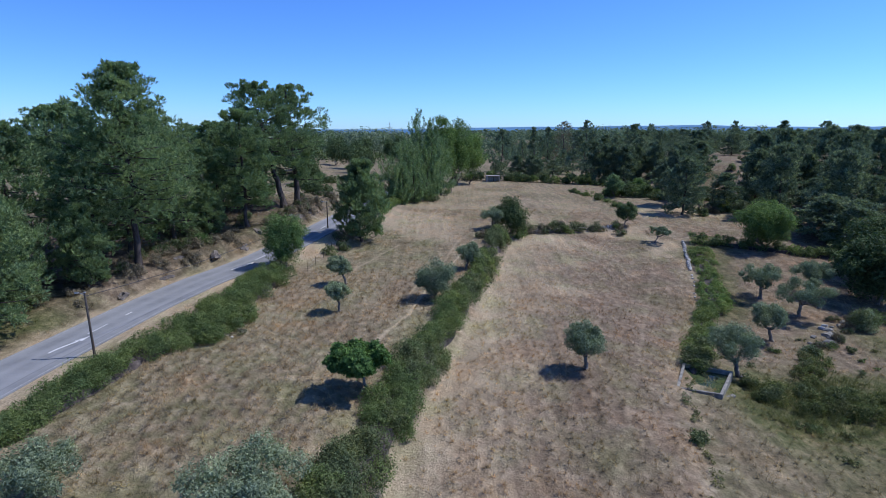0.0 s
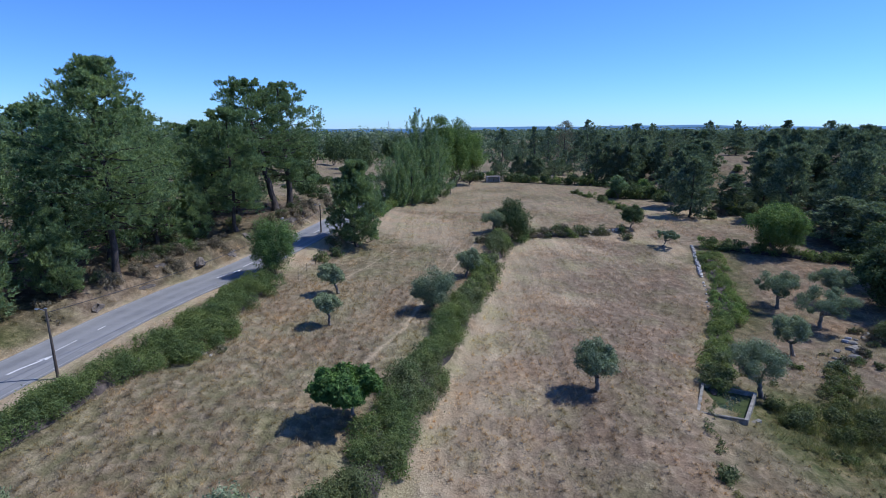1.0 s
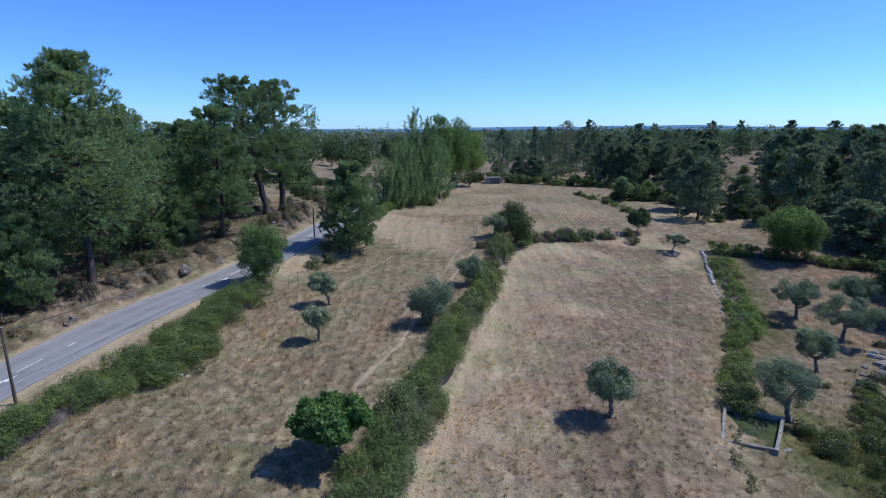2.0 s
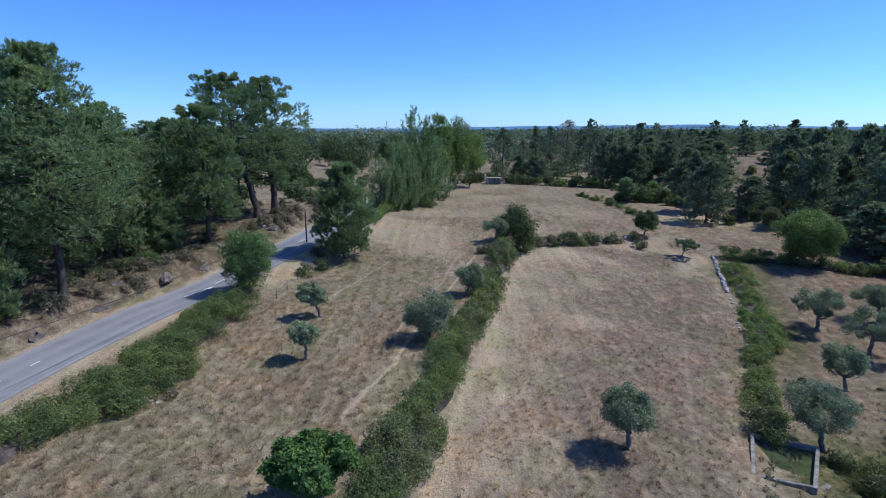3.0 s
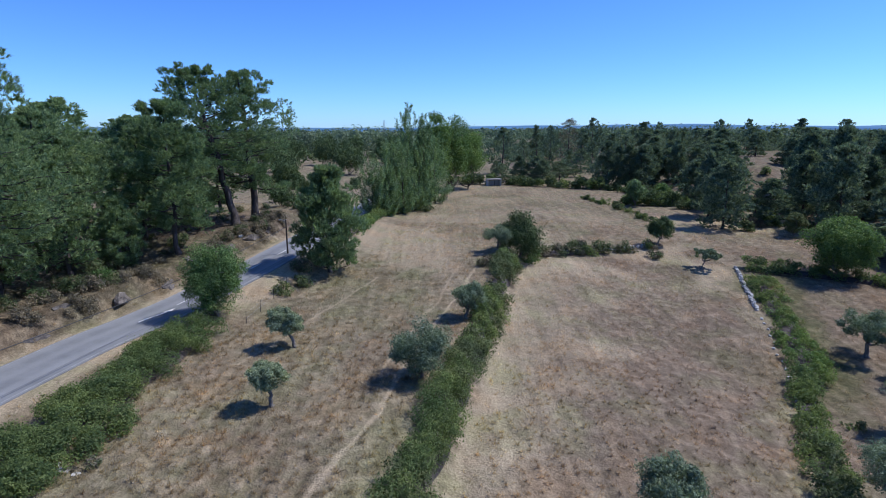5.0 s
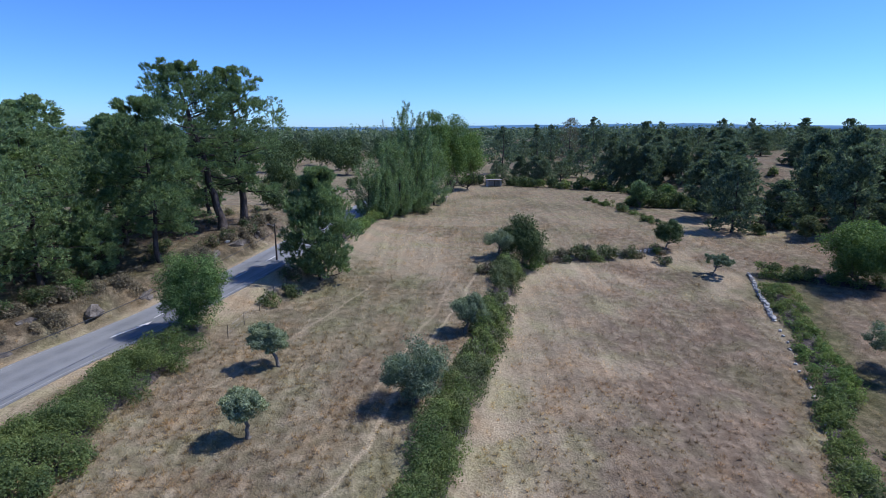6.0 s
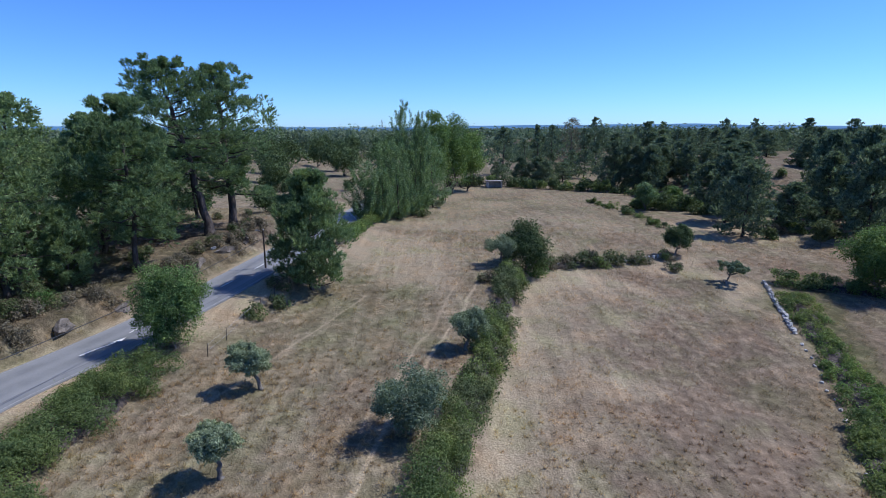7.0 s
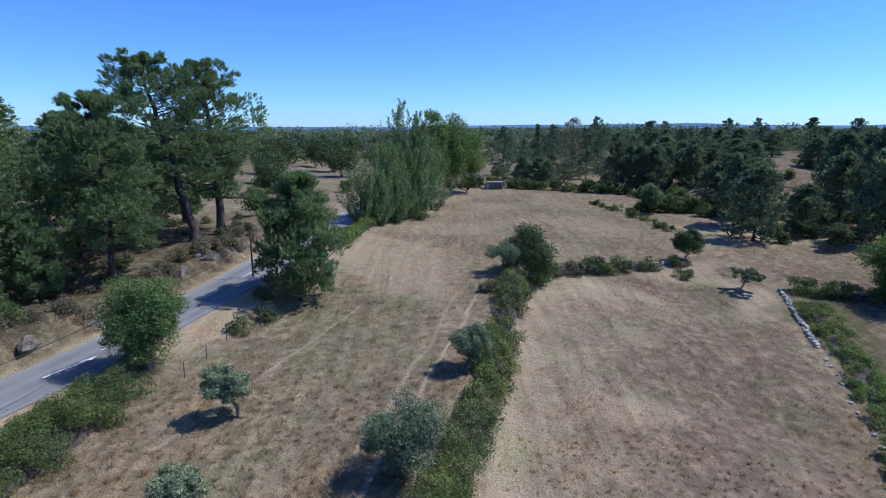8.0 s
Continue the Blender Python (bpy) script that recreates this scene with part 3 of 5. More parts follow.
def hedge(name, pts, width, height, seed, mats, label, category="hedge", leaf=0.17, share=0.34, group="", kind=""):
    """A bramble hedge: heaped leafy clumps along a line, of one or two kinds, over a dense inside."""
    rng = np.random.default_rng(seed)
    ob = thing(name, 0, 0, 0, label, category, group, kind=kind)
    P = np.asarray(pts, float)
    seg = np.concatenate([[0], np.cumsum(np.linalg.norm(np.diff(P, axis=0), axis=1))])
    n = int(seg[-1] * (1.1 + width * 1.05))
    u = rng.uniform(0, seg[-1], n)
    lat = rng.uniform(-1, 1, n) * (0.75 + 0.25 * wave(u, u, 4.0, seed))
    cx, cy = np.interp(u, seg, P[:, 0]), np.interp(u, seg, P[:, 1])
    tx = np.interp(u + 0.4, seg, P[:, 0]) - np.interp(u - 0.4, seg, P[:, 0])
    ty = np.interp(u + 0.4, seg, P[:, 1]) - np.interp(u - 0.4, seg, P[:, 1])
    T = unit(np.stack([tx, ty], -1))
    x, y = cx + T[:, 1] * lat * width * 0.42, cy - T[:, 0] * lat * width * 0.42
    tall = height * (1 - 0.55 * lat ** 2) * (0.8 + 0.28 * wave(u, u, 3.3, seed + 1) + 0.25 * rng.normal(size=n) * 0.5)
    R = np.clip(height * rng.uniform(0.2, 0.42, n), 0.18, 0.95)
    C = np.stack([x, y, land(x, y) + np.clip(tall - R, 0.1, None)], -1)
    kinds = (rng.uniform(0, 1, n) + 0.5 * wave(u, u, 5.0, seed + 2) > 0.62).astype(int) if len(mats) > 1 else np.zeros(n, int)
    for k, mat in enumerate(mats):
        if (kinds == k).any():
            part("foliage", clumps_geo(rng, C[kinds == k], R[kinds == k], leaf, share, 0.85, 0.55), mat, ob)
    v = np.linspace(0, seg[-1], max(6, int(seg[-1] / 0.8)))
    kx, ky = np.interp(v, seg, P[:, 0]), np.interp(v, seg, P[:, 1])
    taper = np.sqrt(np.clip(np.minimum(v, seg[-1] - v) / width, 0.05, 1))
    V, F = tube(np.stack([kx, ky, np.zeros(len(v))], -1), 0.2 * width * taper * (1 + 0.15 * wave(v, v, 1.2, 1)), 8)
    V[:, 2] = land(V[:, 0], V[:, 1]) + np.clip(V[:, 2] / (0.2 * width), -0.15, 1) * height * 0.28
    if height > 0.8:
        part("inner_growth", (V, F), BARK, ob)
    return ob


def bush(name, x, y, w, h, seed, mats, label, group="", leaf=0.17, category="shrub", share=0.42):
    """A loose bush: a few stems and a heap of uneven clumps."""
    rng = np.random.default_rng(seed)
    ob = thing(name, x, y, float(land(x, y)), label, category, group)
    base = np.array([x, y, float(land(x, y))])
    n = int(rng.integers(6, 10))
    a, r = rng.uniform(0, 6.28, n), rng.uniform(0.1, 0.36, n) * w
    px, py = x + np.cos(a) * r, y + np.sin(a) * r * 0.8
    R = np.minimum(w, 1.3 * h) * rng.uniform(0.2, 0.33, n)
    C = np.stack([px, py, land(px, py) + np.maximum(0.12, h * rng.uniform(0.45, 1.0, n) * (1 - 0.5 * (r / (0.5 * w)) ** 2) - R * 0.8)], -1)
    cut = max(1, int(n * 0.6)) if len(mats) > 1 else n
    for k, mat in enumerate(mats[:2]):
        sel = slice(0, cut) if k == 0 else slice(cut, n)
        V, F = clumps_geo(rng, C[sel], R[sel], leaf, share, 0.9, 0.6)
        part("foliage", (V - base, F), mat, ob)
    for k in range(4):
        part("stem", tube(bend(rng, (0, 0, -0.05), C[k] - base, 5, 0.1, 0.4), np.linspace(0.03, 0.012, 5) * (0.6 + 0.3 * h), 5), BARK, ob)
    return ob


# ---------------------------------------------------------------- ground and road
def axis(lo, fine, hi, step):
    grow = step * 1.17 ** np.arange(1, 90)
    up, down = fine[-1] + np.cumsum(grow), fine[0] - np.cumsum(grow)
    return np.concatenate([down[down > lo][::-1], fine, up[up < hi]])


def joined(*runs):
    return np.concatenate([np.arange(a, b, step) for a, b, step in runs])


gx = axis(-4700, joined((-66, -27, 0.8), (-27, 33, 0.27), (33, 84, 0.8)), 4700, 0.8)
gy = axis(-500, joined((14, 18, 0.6), (18, 66, 0.27), (66, 100, 0.5), (100, 150, 0.8)), 4700, 0.8)
X, Y = np.meshgrid(gx, gy)
V = np.stack([X, Y, land(X, Y)], -1).reshape(-1, 3)
i, j = np.meshgrid(np.arange(len(gy) - 1), np.arange(len(gx) - 1), indexing="ij")
a = (i * len(gx) + j).ravel()
ground = new("ground", mesh("ground", V, np.stack([a, a + 1, a + 1 + len(gx), a + len(gx)], -1), GROUND, True, True))
tagged(ground, "dry summer grassland with straw, bare soil and green patches", "ground", "", "structure")

HALF = 2.8


def ribbon(y0, y1, u0, u1, lift, step=1.0):
    """A strip along the road, between two distances from its middle."""
    ys = np.linspace(y0, y1, max(2, int((y1 - y0) / step) + 1))
    c = np.stack([road_x(ys), ys], -1)
    T = unit(np.gradient(c, axis=0)) if len(ys) > 2 else unit(np.repeat(np.diff(c, axis=0), 2, 0))
    S = np.stack([T[:, 1], -T[:, 0]], -1)
    us = np.linspace(u0, u1, max(2, int(abs(u1 - u0) / 0.8) + 1))
    XY = c[:, None] + S[:, None] * us[None, :, None]
    z = np.repeat(road_z(ys)[:, None], len(us), 1) + lift - 0.012 * np.abs(us)[None] 
    V = np.concatenate([XY, z[..., None]], -1).reshape(-1, 3)
    i, j = np.meshgrid(np.arange(len(ys) - 1), np.arange(len(us) - 1), indexing="ij")
    a = (i * len(us) + j).ravel()
    F = np.stack([a, a + 1, a + 1 + len(us), a + len(us)], -1)
    uv = np.stack(np.meshgrid((us + HALF) / (2 * HALF), ys * 0.1), -1).reshape(-1, 2)
    return V, F, uv


V, F, uv = ribbon(-40, 300, -HALF, HALF, 0.10)
low_rim = V.copy()
low_rim[:, 2] -= 0.25
n = len(V)
cols = len(np.linspace(-HALF, HALF, max(2, int(2 * HALF / 0.8) + 1)))
edge_faces = []
for col in (0, cols - 1):
    e = np.arange(col, n - cols, cols)
    edge_faces.append(np.stack([e, e + cols, e + cols + n, e + n], -1))
me = mesh("road", np.concatenate([V, low_rim]), np.concatenate([F] + edge_faces), ASPHALT)
layer = me.uv_layers.new(name="UVMap")
idx = np.empty(len(me.loops), np.int32)
me.loops.foreach_get("vertex_index", idx)
layer.data.foreach_set("uv", np.concatenate([uv, uv])[idx].astype(np.float32).ravel())
road = tagged(new("road", me), "narrow worn grey asphalt country road", "road", "", "structure")


def marking(name, V, F, label):
    return part(name, (V, F), FAINT if "edge" in name else PAINT, road, label)


V, F, _ = ribbon(-40, 300, 2.52, 2.6, 0.106)
marking("edge_line", V, F, "thin worn white edge line")
V, F, _ = ribbon(-40, 300, -2.6, -2.53, 0.106)
marking("edge_line", V, F, "thin worn white edge line")
for y0, y1 in ((46.8, 49.2), (51.6, 52.5), (72.3, 74.6), (77.5, 79.5), (83, 85), (88.5, 90.5), (94, 96), (99.5, 101.5), (120, 122), (126, 128), (132, 134), (138, 140)):
    V, F, _ = ribbon(y0, y1, -0.06, 0.06, 0.106, 0.5)
    marking("centre_dash", V, F, "worn white centre dash")


def arrow(y0, flip):
    """A return arrow: a long shaft that bends towards its own side, with a barbed head."""
    def at(u, y):
        return (float(road_x(y)) + u, y, float(road_z(y)) + 0.106)
    ys = np.linspace(y0, y0 + 2.6, 8)
    us = 0.0 + flip * 0.4 * ss(0.2, 1.0, (ys - y0) / 2.6)
    V = [at(u + s, y) for u, y in zip(us, ys) for s in (-0.11, 0.11)]
    F = [(2 * k, 2 * k + 1, 2 * k + 3, 2 * k + 2) for k in range(7)]
    n = len(V)
    V += [at(us[-1] - 0.36, y0 + 2.4), at(us[-1] + 0.36, y0 + 2.55), at(us[-1] + flip * 0.2, y0 + 3.7), at(us[-1] + 0.0, y0 + 2.7)]
    F += [(n, n + 3, n + 1, n + 2)]
    marking("arrow", np.array(V), np.array(F), "worn white lane-return arrow")


arrow(42.6, 1)
arrow(68.0, 1)

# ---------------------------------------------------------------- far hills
# the blue haze of distance is painted into the hills' base colour
hill_m, t, b = material("haze_tinted_hills")
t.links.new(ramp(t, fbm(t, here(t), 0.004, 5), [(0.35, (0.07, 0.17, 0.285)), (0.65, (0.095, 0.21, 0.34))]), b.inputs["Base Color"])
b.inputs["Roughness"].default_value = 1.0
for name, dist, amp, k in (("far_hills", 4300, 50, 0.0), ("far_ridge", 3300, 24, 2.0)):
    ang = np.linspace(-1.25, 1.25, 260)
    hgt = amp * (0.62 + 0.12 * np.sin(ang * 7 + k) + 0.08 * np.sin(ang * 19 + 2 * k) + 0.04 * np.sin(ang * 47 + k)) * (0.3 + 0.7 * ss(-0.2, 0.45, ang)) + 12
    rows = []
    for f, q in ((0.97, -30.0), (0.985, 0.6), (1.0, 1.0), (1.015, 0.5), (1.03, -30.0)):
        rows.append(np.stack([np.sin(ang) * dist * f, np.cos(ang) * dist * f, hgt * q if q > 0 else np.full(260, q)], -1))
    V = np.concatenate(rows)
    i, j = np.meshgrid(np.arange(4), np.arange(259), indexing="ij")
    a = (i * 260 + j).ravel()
    tagged(new("backdrop", mesh(name, V, np.stack([a, a + 1, a + 261, a + 260], -1), hill_m, True)), "low hills on the far horizon, painted haze blue", "hills", "", "structure")


# ---------------------------------------------------------------- pines beside the road
PINE_LABEL = "tall maritime pine with dark green crown on the road bank"


def old_pine(seed, low, **k):
    return lambda x, y, h, w: pine("pine_tree", x, y, h, w, seed, PINE_LABEL, low, **k)


plant("pine_a", old_pine(11, 0.28, branches=92, lobes=4, tufts=20, count=19, dead_limbs=10, cone=True), -35.5, 62.0, 22.9, 12.6, "very tall maritime pine with a dark layered crown", "roadside pines")
plant("pine_d", old_pine(12, 0.36, branches=46, lobes=4, tufts=25, pad=(0.5, 1.1), lean=(-4.2, 0), trunk=0.026), -28.4, 97.0, 21.0, 14.5, "tall pine with open rounded crown and dark bent trunk", "roadside pines")
plant("pine_e", old_pine(13, 0.22, branches=56, lobes=4, tufts=26, pad=(0.5, 1.2), lean=(-1.2, 0.5), trunk=0.026), -27.6, 103.0, 21.4, 14.0, "tall pine with lopsided crown and leaning trunk", "roadside pines")
plant("pine_c", old_pine(14, 0.2, branches=48, lobes=4, dead_limbs=5), -30.0, 83.0, 17.2, 12.0, "bushy pine with low spreading limbs on the bank", "roadside pines")
plant("pine_y", lambda x, y, h, w: pine("pine_tree", x, y, h, w, 15, "bushy young pine between road and field", 0.04, True, 84, 4, 18, 18, 0.3, 0.078, (0.55, 0.95)), -12.9, 85.3, 12.3, 10.2, "", "roadside pines")
plant("pine_b", lambda x, y, h, w: pine("pine_tree", x, y, h, w, 16, PINE_LABEL, 0.1, False, 50, 4, 18, 13, 0.31, 0.1, dead_limbs=3, cone=True), -41.0, 70.0, 16.5, 11.0, "bushy pine with green limbs down to the ground", "roadside pines")
plant("pine_k", lambda x, y, h, w: pine("pine_tree", x, y, h, w, 17, PINE_LABEL, 0.12, False, 44, 4, 14, 9, 0.36, 0.165, (0.7, 1.4)), -52.5, 55.0, 20.0, 12.0, "bushy pine deep in the roadside wood", "roadside pines")
for key, x, y, h, w in (("pine_b", -39.2, 44.5, 13.0, 9.0), ("pine_y", -42.0, 49.5, 12.5, 9.5), ("pine_b", -46.5, 46.0, 17.5, 11), ("pine_b", -44.0, 55.0, 17.0, 11),
                        ("pine_b", -37.5, 75.0, 14.5, 10), ("pine_k", -49.0, 72.0, 18.5, 12), ("pine_b", -43.5, 81.0, 16.5, 12), ("pine_b", -36.5, 88.0, 15.0, 11), ("pine_k", -47.5, 91.0, 17.0, 12), ("pine_k", -41.5, 63.5, 15.0, 10),
                        ("pine_k", -57.0, 80.0, 18.0, 13), ("pine_k", -55.0, 98.0, 16.5, 13), ("pine_k", -40.0, 99.0, 14.5, 11), ("pine_k", -62.0, 66.0, 19.0, 13), ("pine_y", -38.0, 56.5, 8.5, 6.5), ("pine_b", -34.5, 95.5, 11.0, 9.0),
                        ("pine_k", -52.0, 114.0, 15.0, 13), ("pine_k", -35.5, 110.0, 11.0, 10), ("pine_k", -68.0, 104.0, 17.0, 13), ("pine_k", -49.0, 39.0, 14.0, 10), ("pine_k", -44.0, 118.0, 13.0, 11), ("pine_y", -33.8, 77.8, 7.5, 6.0)):
    plant(key, None, x, y, h, w, "maritime pine with dark green needles in the roadside wood", "roadside pines", None, 3)

# ---------------------------------------------------------------- trees of the fields
def olive(x, y, h, w, seed, label="grey-green olive tree in dry grass", **k):
    k = {"low": 0.34, "leaf": 0.118, "clumps": 30, "per": 620, "puff": 0.82, "trunk": 0.085, "limbs": 4, "flat": 0.95, **k}
    return broadleaf("olive_tree", x, y, h, w, seed, OLIVE, label, group="olive trees", **k)


olive(12.35, 44.1, 4.5, 3.9, 21, "single grey-green olive tree in the mown field", lean=(-0.15, 0))
olive(-10.6, 53.7, 3.4, 2.7, 22, "small olive tree on a slim trunk", lean=(-0.25, 0), low=0.42)
olive(-11.6, 63.7, 3.7, 3.7, 23, "small olive tree with bent leaning trunk", lean=(-0.6, 0), low=0.38, flat=0.9)
olive(-0.8, 57.8, 4.7, 5.2, 24, "broad bushy olive tree beside the hedge", clumps=38, low=0.1)
olive(3.1, 70.2, 3.9, 3.7, 25, "olive tree at the hedge edge", lean=(0.2, 0))
olive(37.9, 95.9, 3.3, 4.9, 26, "low spreading olive tree near the stone wall", lean=(0.5, 0), flat=0.75, low=0.4)
olive(8.7, 94.7, 4.2, 4.6, 27, "olive tree at the end of the hedge")
olive(27.5, 47.1, 5.4, 4.7, 28, "olive tree with thick trunk beside the water tank", lean=(-0.5, 0.2))
olive(36.6, 57.4, 4.8, 4.3, 29, "olive tree with a crooked trunk", lean=(-0.5, 0))
olive(44.1, 64.6, 5.4, 8.0, 30, "large spreading grey-green olive tree", clumps=34, flat=0.85)
olive(42.6, 70.4, 5.2, 6.6, 31, "spreading grey-green olive tree in rough grass", clumps=30, flat=0.85)
olive(50.6, 72.0, 5.4, 7.2, 32, "spreading grey-green olive tree in rough grass", clumps=30, flat=0.85)
olive(-19.8, 23.2, 3.6, 5.2, 33, "bushy young olive tree", low=0.12, clumps=28)
olive(-9.2, 22.6, 4.2, 6.6, 34, "broad bushy olive tree", low=0.12, clumps=40)
broadleaf("fig_tree", -5.1, 35.6, 4.2, 5.7, 41, FIG, "round dark green fig tree with pale trunk", low=0.36, leaf=0.21, clumps=60, per=420, puff=0.8, trunk=0.06, limbs=6, lean=(-0.6, 0), flat=0.74)
broadleaf("ash_tree", -20.6, 69.9, 7.7, 5.8, 42, ASH, "leafy fresh green tree beside the road", low=0.02, leaf=0.135, clumps=90, per=420, puff=0.66, trunk=0.04, limbs=6)
broadleaf("oak_tree", 12.1, 96.9, 7.0, 7.0, 43, OAK, "dense dark oak at the field corner", low=0.06, leaf=0.2, clumps=44, per=420, puff=0.8, limbs=5)
broadleaf("oak_tree", 35.7, 106.9, 4.8, 4.5, 44, OAK, "small round dark oak in dry grass", low=0.28, leaf=0.2, clumps=32, per=400, puff=0.85, limbs=4, lean=(0.5, 0))
broadleaf("broadleaf_tree", 55.0, 92.2, 9.0, 9.2, 45, LIME, "wide bright green tree among dark pines", low=0.1, leaf=0.22, clumps=60, per=620, puff=0.85, limbs=6)
broadleaf("oak_tree", 57.0, 68.6, 9.8, 11.5, 46, OAK, "big dark oak beyond the olives", low=0.05, leaf=0.32, clumps=70, per=400, puff=0.78, limbs=5)
broadleaf("oak_tree", 64.5, 77.5, 10.5, 11.0, 47, OAK, "big dark oak beyond the olives", low=0.05, leaf=0.32, clumps=70, per=400, puff=0.78, limbs=5)
broadleaf("shrub_tree", 61.5, 112.5, 4.7, 3.6, 48, DULL, "pale green young tree in dry grass", low=0.05, leaf=0.24, clumps=26, per=300, puff=0.8, limbs=4)

# ---------------------------------------------------------------- poplars
def poplar(x, y, h, w, seed, mat, label, leaf=0.2, branches=64, per=210, steep=1.9, crest=0.42):
    """An upright tree: a straight stem and steep feathery branches that carry leaves all along."""
    rng = np.random.default_rng(seed)
    ob = thing("poplar_tree", x, y, float(land(x, y)) - 0.1, label, "tree", "poplars")
    stem = bend(rng, (0, 0, 0), (rng.normal() * 0.3, rng.normal() * 0.3, h * 0.95), 12, 0, 0.06)
    part("trunk", tube(stem, np.linspace(0.014 * h, 0.02, 12), 8), BARK, ob, smooth=True)
    P, O = [], []
    for k in range(branches):
        s = (k + rng.random()) / branches
        reach = w / 2 * float(np.clip(1.15 * (1.03 - s) ** crest * (0.55 + 0.45 * ss(0, 0.3, s)), 0.1, 1.0)) * rng.uniform(0.55, 1.15)
        a = k * 2.39996 + rng.normal() * 0.4
        tip_z = h * (0.1 + 0.9 * s) * rng.uniform(0.96, 1.02)
        z0 = max(0.04 * h, tip_z - reach * steep - 0.6)
        base = np.array([np.interp(z0, stem[:, 2], stem[:, i]) for i in range(3)])
        tip = np.array([base[0] + math.cos(a) * reach, base[1] + math.sin(a) * reach, tip_z])
        L = bend(rng, base, tip, 6, -0.1 * reach, 0.3)
        if k % 4 == 0:
            part("limb", tube(L, np.linspace(0.05, 0.012, 6), 5), BARK, ob, smooth=True)
        n = int(per * (0.4 + 0.6 * reach / (w / 2)))
        f = rng.uniform(0.12, 1.04, n) ** 0.8
        q = np.stack([np.interp(f, np.linspace(0, 1, 6), L[:, i]) for i in range(3)], -1)
        out = unit(rng.normal(size=(n, 3)))
        P.append(q + out * (0.2 + 0.5 * rng.random((n, 1)) ** 2) * (0.5 + 0.09 * w) * (1.25 - 0.6 * f[:, None]) * [1, 1, 1.25])
        O.append(out)
    part("crown", cards(rng, np.concatenate(P), leaf, np.concatenate(O), 0.4, 0.75), mat, ob)
    return ob


for k, (x, y, h, w) in enumerate(((-6.4, 139.5, 22.8, 6.6), (-3.0, 141.0, 21.0, 5.4), (-8.8, 136.5, 15.8, 7.5), (-10.5, 131.5, 14.8, 8.0), (-3.6, 145.5, 16.4, 8.5), (-0.5, 151.0, 16.8, 9.0), (-12.6, 127.0, 11.0, 7.5), (-7.0, 133.0, 14.6, 8.0), (-4.2, 138.5, 13.5, 8.0), (-9.6, 128.0, 10.0, 6.5))):
    poplar(x, y, h, w, 60 + k, POPLAR, "upright grey-green poplar in a roadside row", per=360 if h > 19 else 210, steep=2.6 if h > 19 else 1.4, crest=0.3 if h > 19 else 0.4)
for k, (x, y, h, w) in enumerate(((0.2, 172, 24.0, 9.0), (4.6, 178, 23.4, 11.0), (9.0, 184, 19.5, 11.0), (-2.5, 166, 18.0, 9.0))):
    broadleaf("poplar_tree", x, y, h, w, 70 + k, LIME, "broad bright green poplar in a roadside row", BARK, 0.04, 0.34, 64, 330, (0, 0), 0.024, 5, 0, "poplars", puff=0.85)
broadleaf("olive_tree", 2.4, 159.0, 4.5, 4.3, 75, OLIVE, "small olive tree at the edge of the far field", low=0.35, leaf=0.3, clumps=12, per=70, group="olive trees")

# ---------------------------------------------------------------- hedges and thickets
def along(fx, y0, y1, off, step=2.0, wob=0.25):
    ys = np.arange(y0, y1 + 0.1, step)
    return [(float(fx(y)) + off + wob * math.sin(y * 0.9), float(y)) for y in ys]


hedge("bramble_hedge", [(-30.3, 14), (-28.2, 24), (-26.2, 32), (-24.5, 40), (-22.8, 48), (-21.7, 56), (-21.2, 62), (-20.8, 67.0)], 5.8, 2.2, 81, [BRAMBLE, BRAMBLE], "long dense green bramble hedge beside the road", leaf=0.105)
hedge("bramble_hedge", along(hedge_x, 16, 39, -1.3), 3.2, 2.5, 82, [BRAMBLE, DULL], "green bramble hedge between two dry fields", leaf=0.108)
hedge("bramble_hedge", along(hedge_x, 33, 68, -1.5), 3.4, 2.3, 83, [BRAMBLE, DULL], "green bramble hedge between two dry fields", leaf=0.108)
hedge("bramble_hedge", along(hedge_x, 65, 93, -1.6), 3.6, 2.1, 84, [DULL, BRAMBLE], "dusty green bramble hedge between two dry fields", leaf=0.15)
hedge("bramble_hedge", along(wall_x, 46, 66, 0.9), 3.4, 1.9, 85, [BRAMBLE, DULL], "green brambles growing over a stone wall", leaf=0.15)
hedge("bramble_hedge", along(wall_x, 65, 91, 2.4), 5.2, 1.5, 86, [BRAMBLE, LIME], "low green brambles beside a stone wall", leaf=0.15)
hedge("weed_strip", along(wall_x, 18, 45, 0.2, 1.5, 0.4), 1.5, 0.55, 87, [DULL, RUSH], "low dusty green weeds along the field edge", "weeds", 0.1)
hedge("bramble_hedge", [(44, 96), (48, 94.5), (53, 92.5), (58, 90), (64, 87), (72, 84)], 3.6, 1.9, 88, [OAK, BRAMBLE], "dark thicket at the foot of the trees", leaf=0.2)
hedge("shrub_row", [(15.5, 99.9), (18, 101.0), (23.5, 102.6)], 3.4, 2.0, 90, [DEAD, DULL], "brown and dusty green shrubs on a stone wall", "shrub")
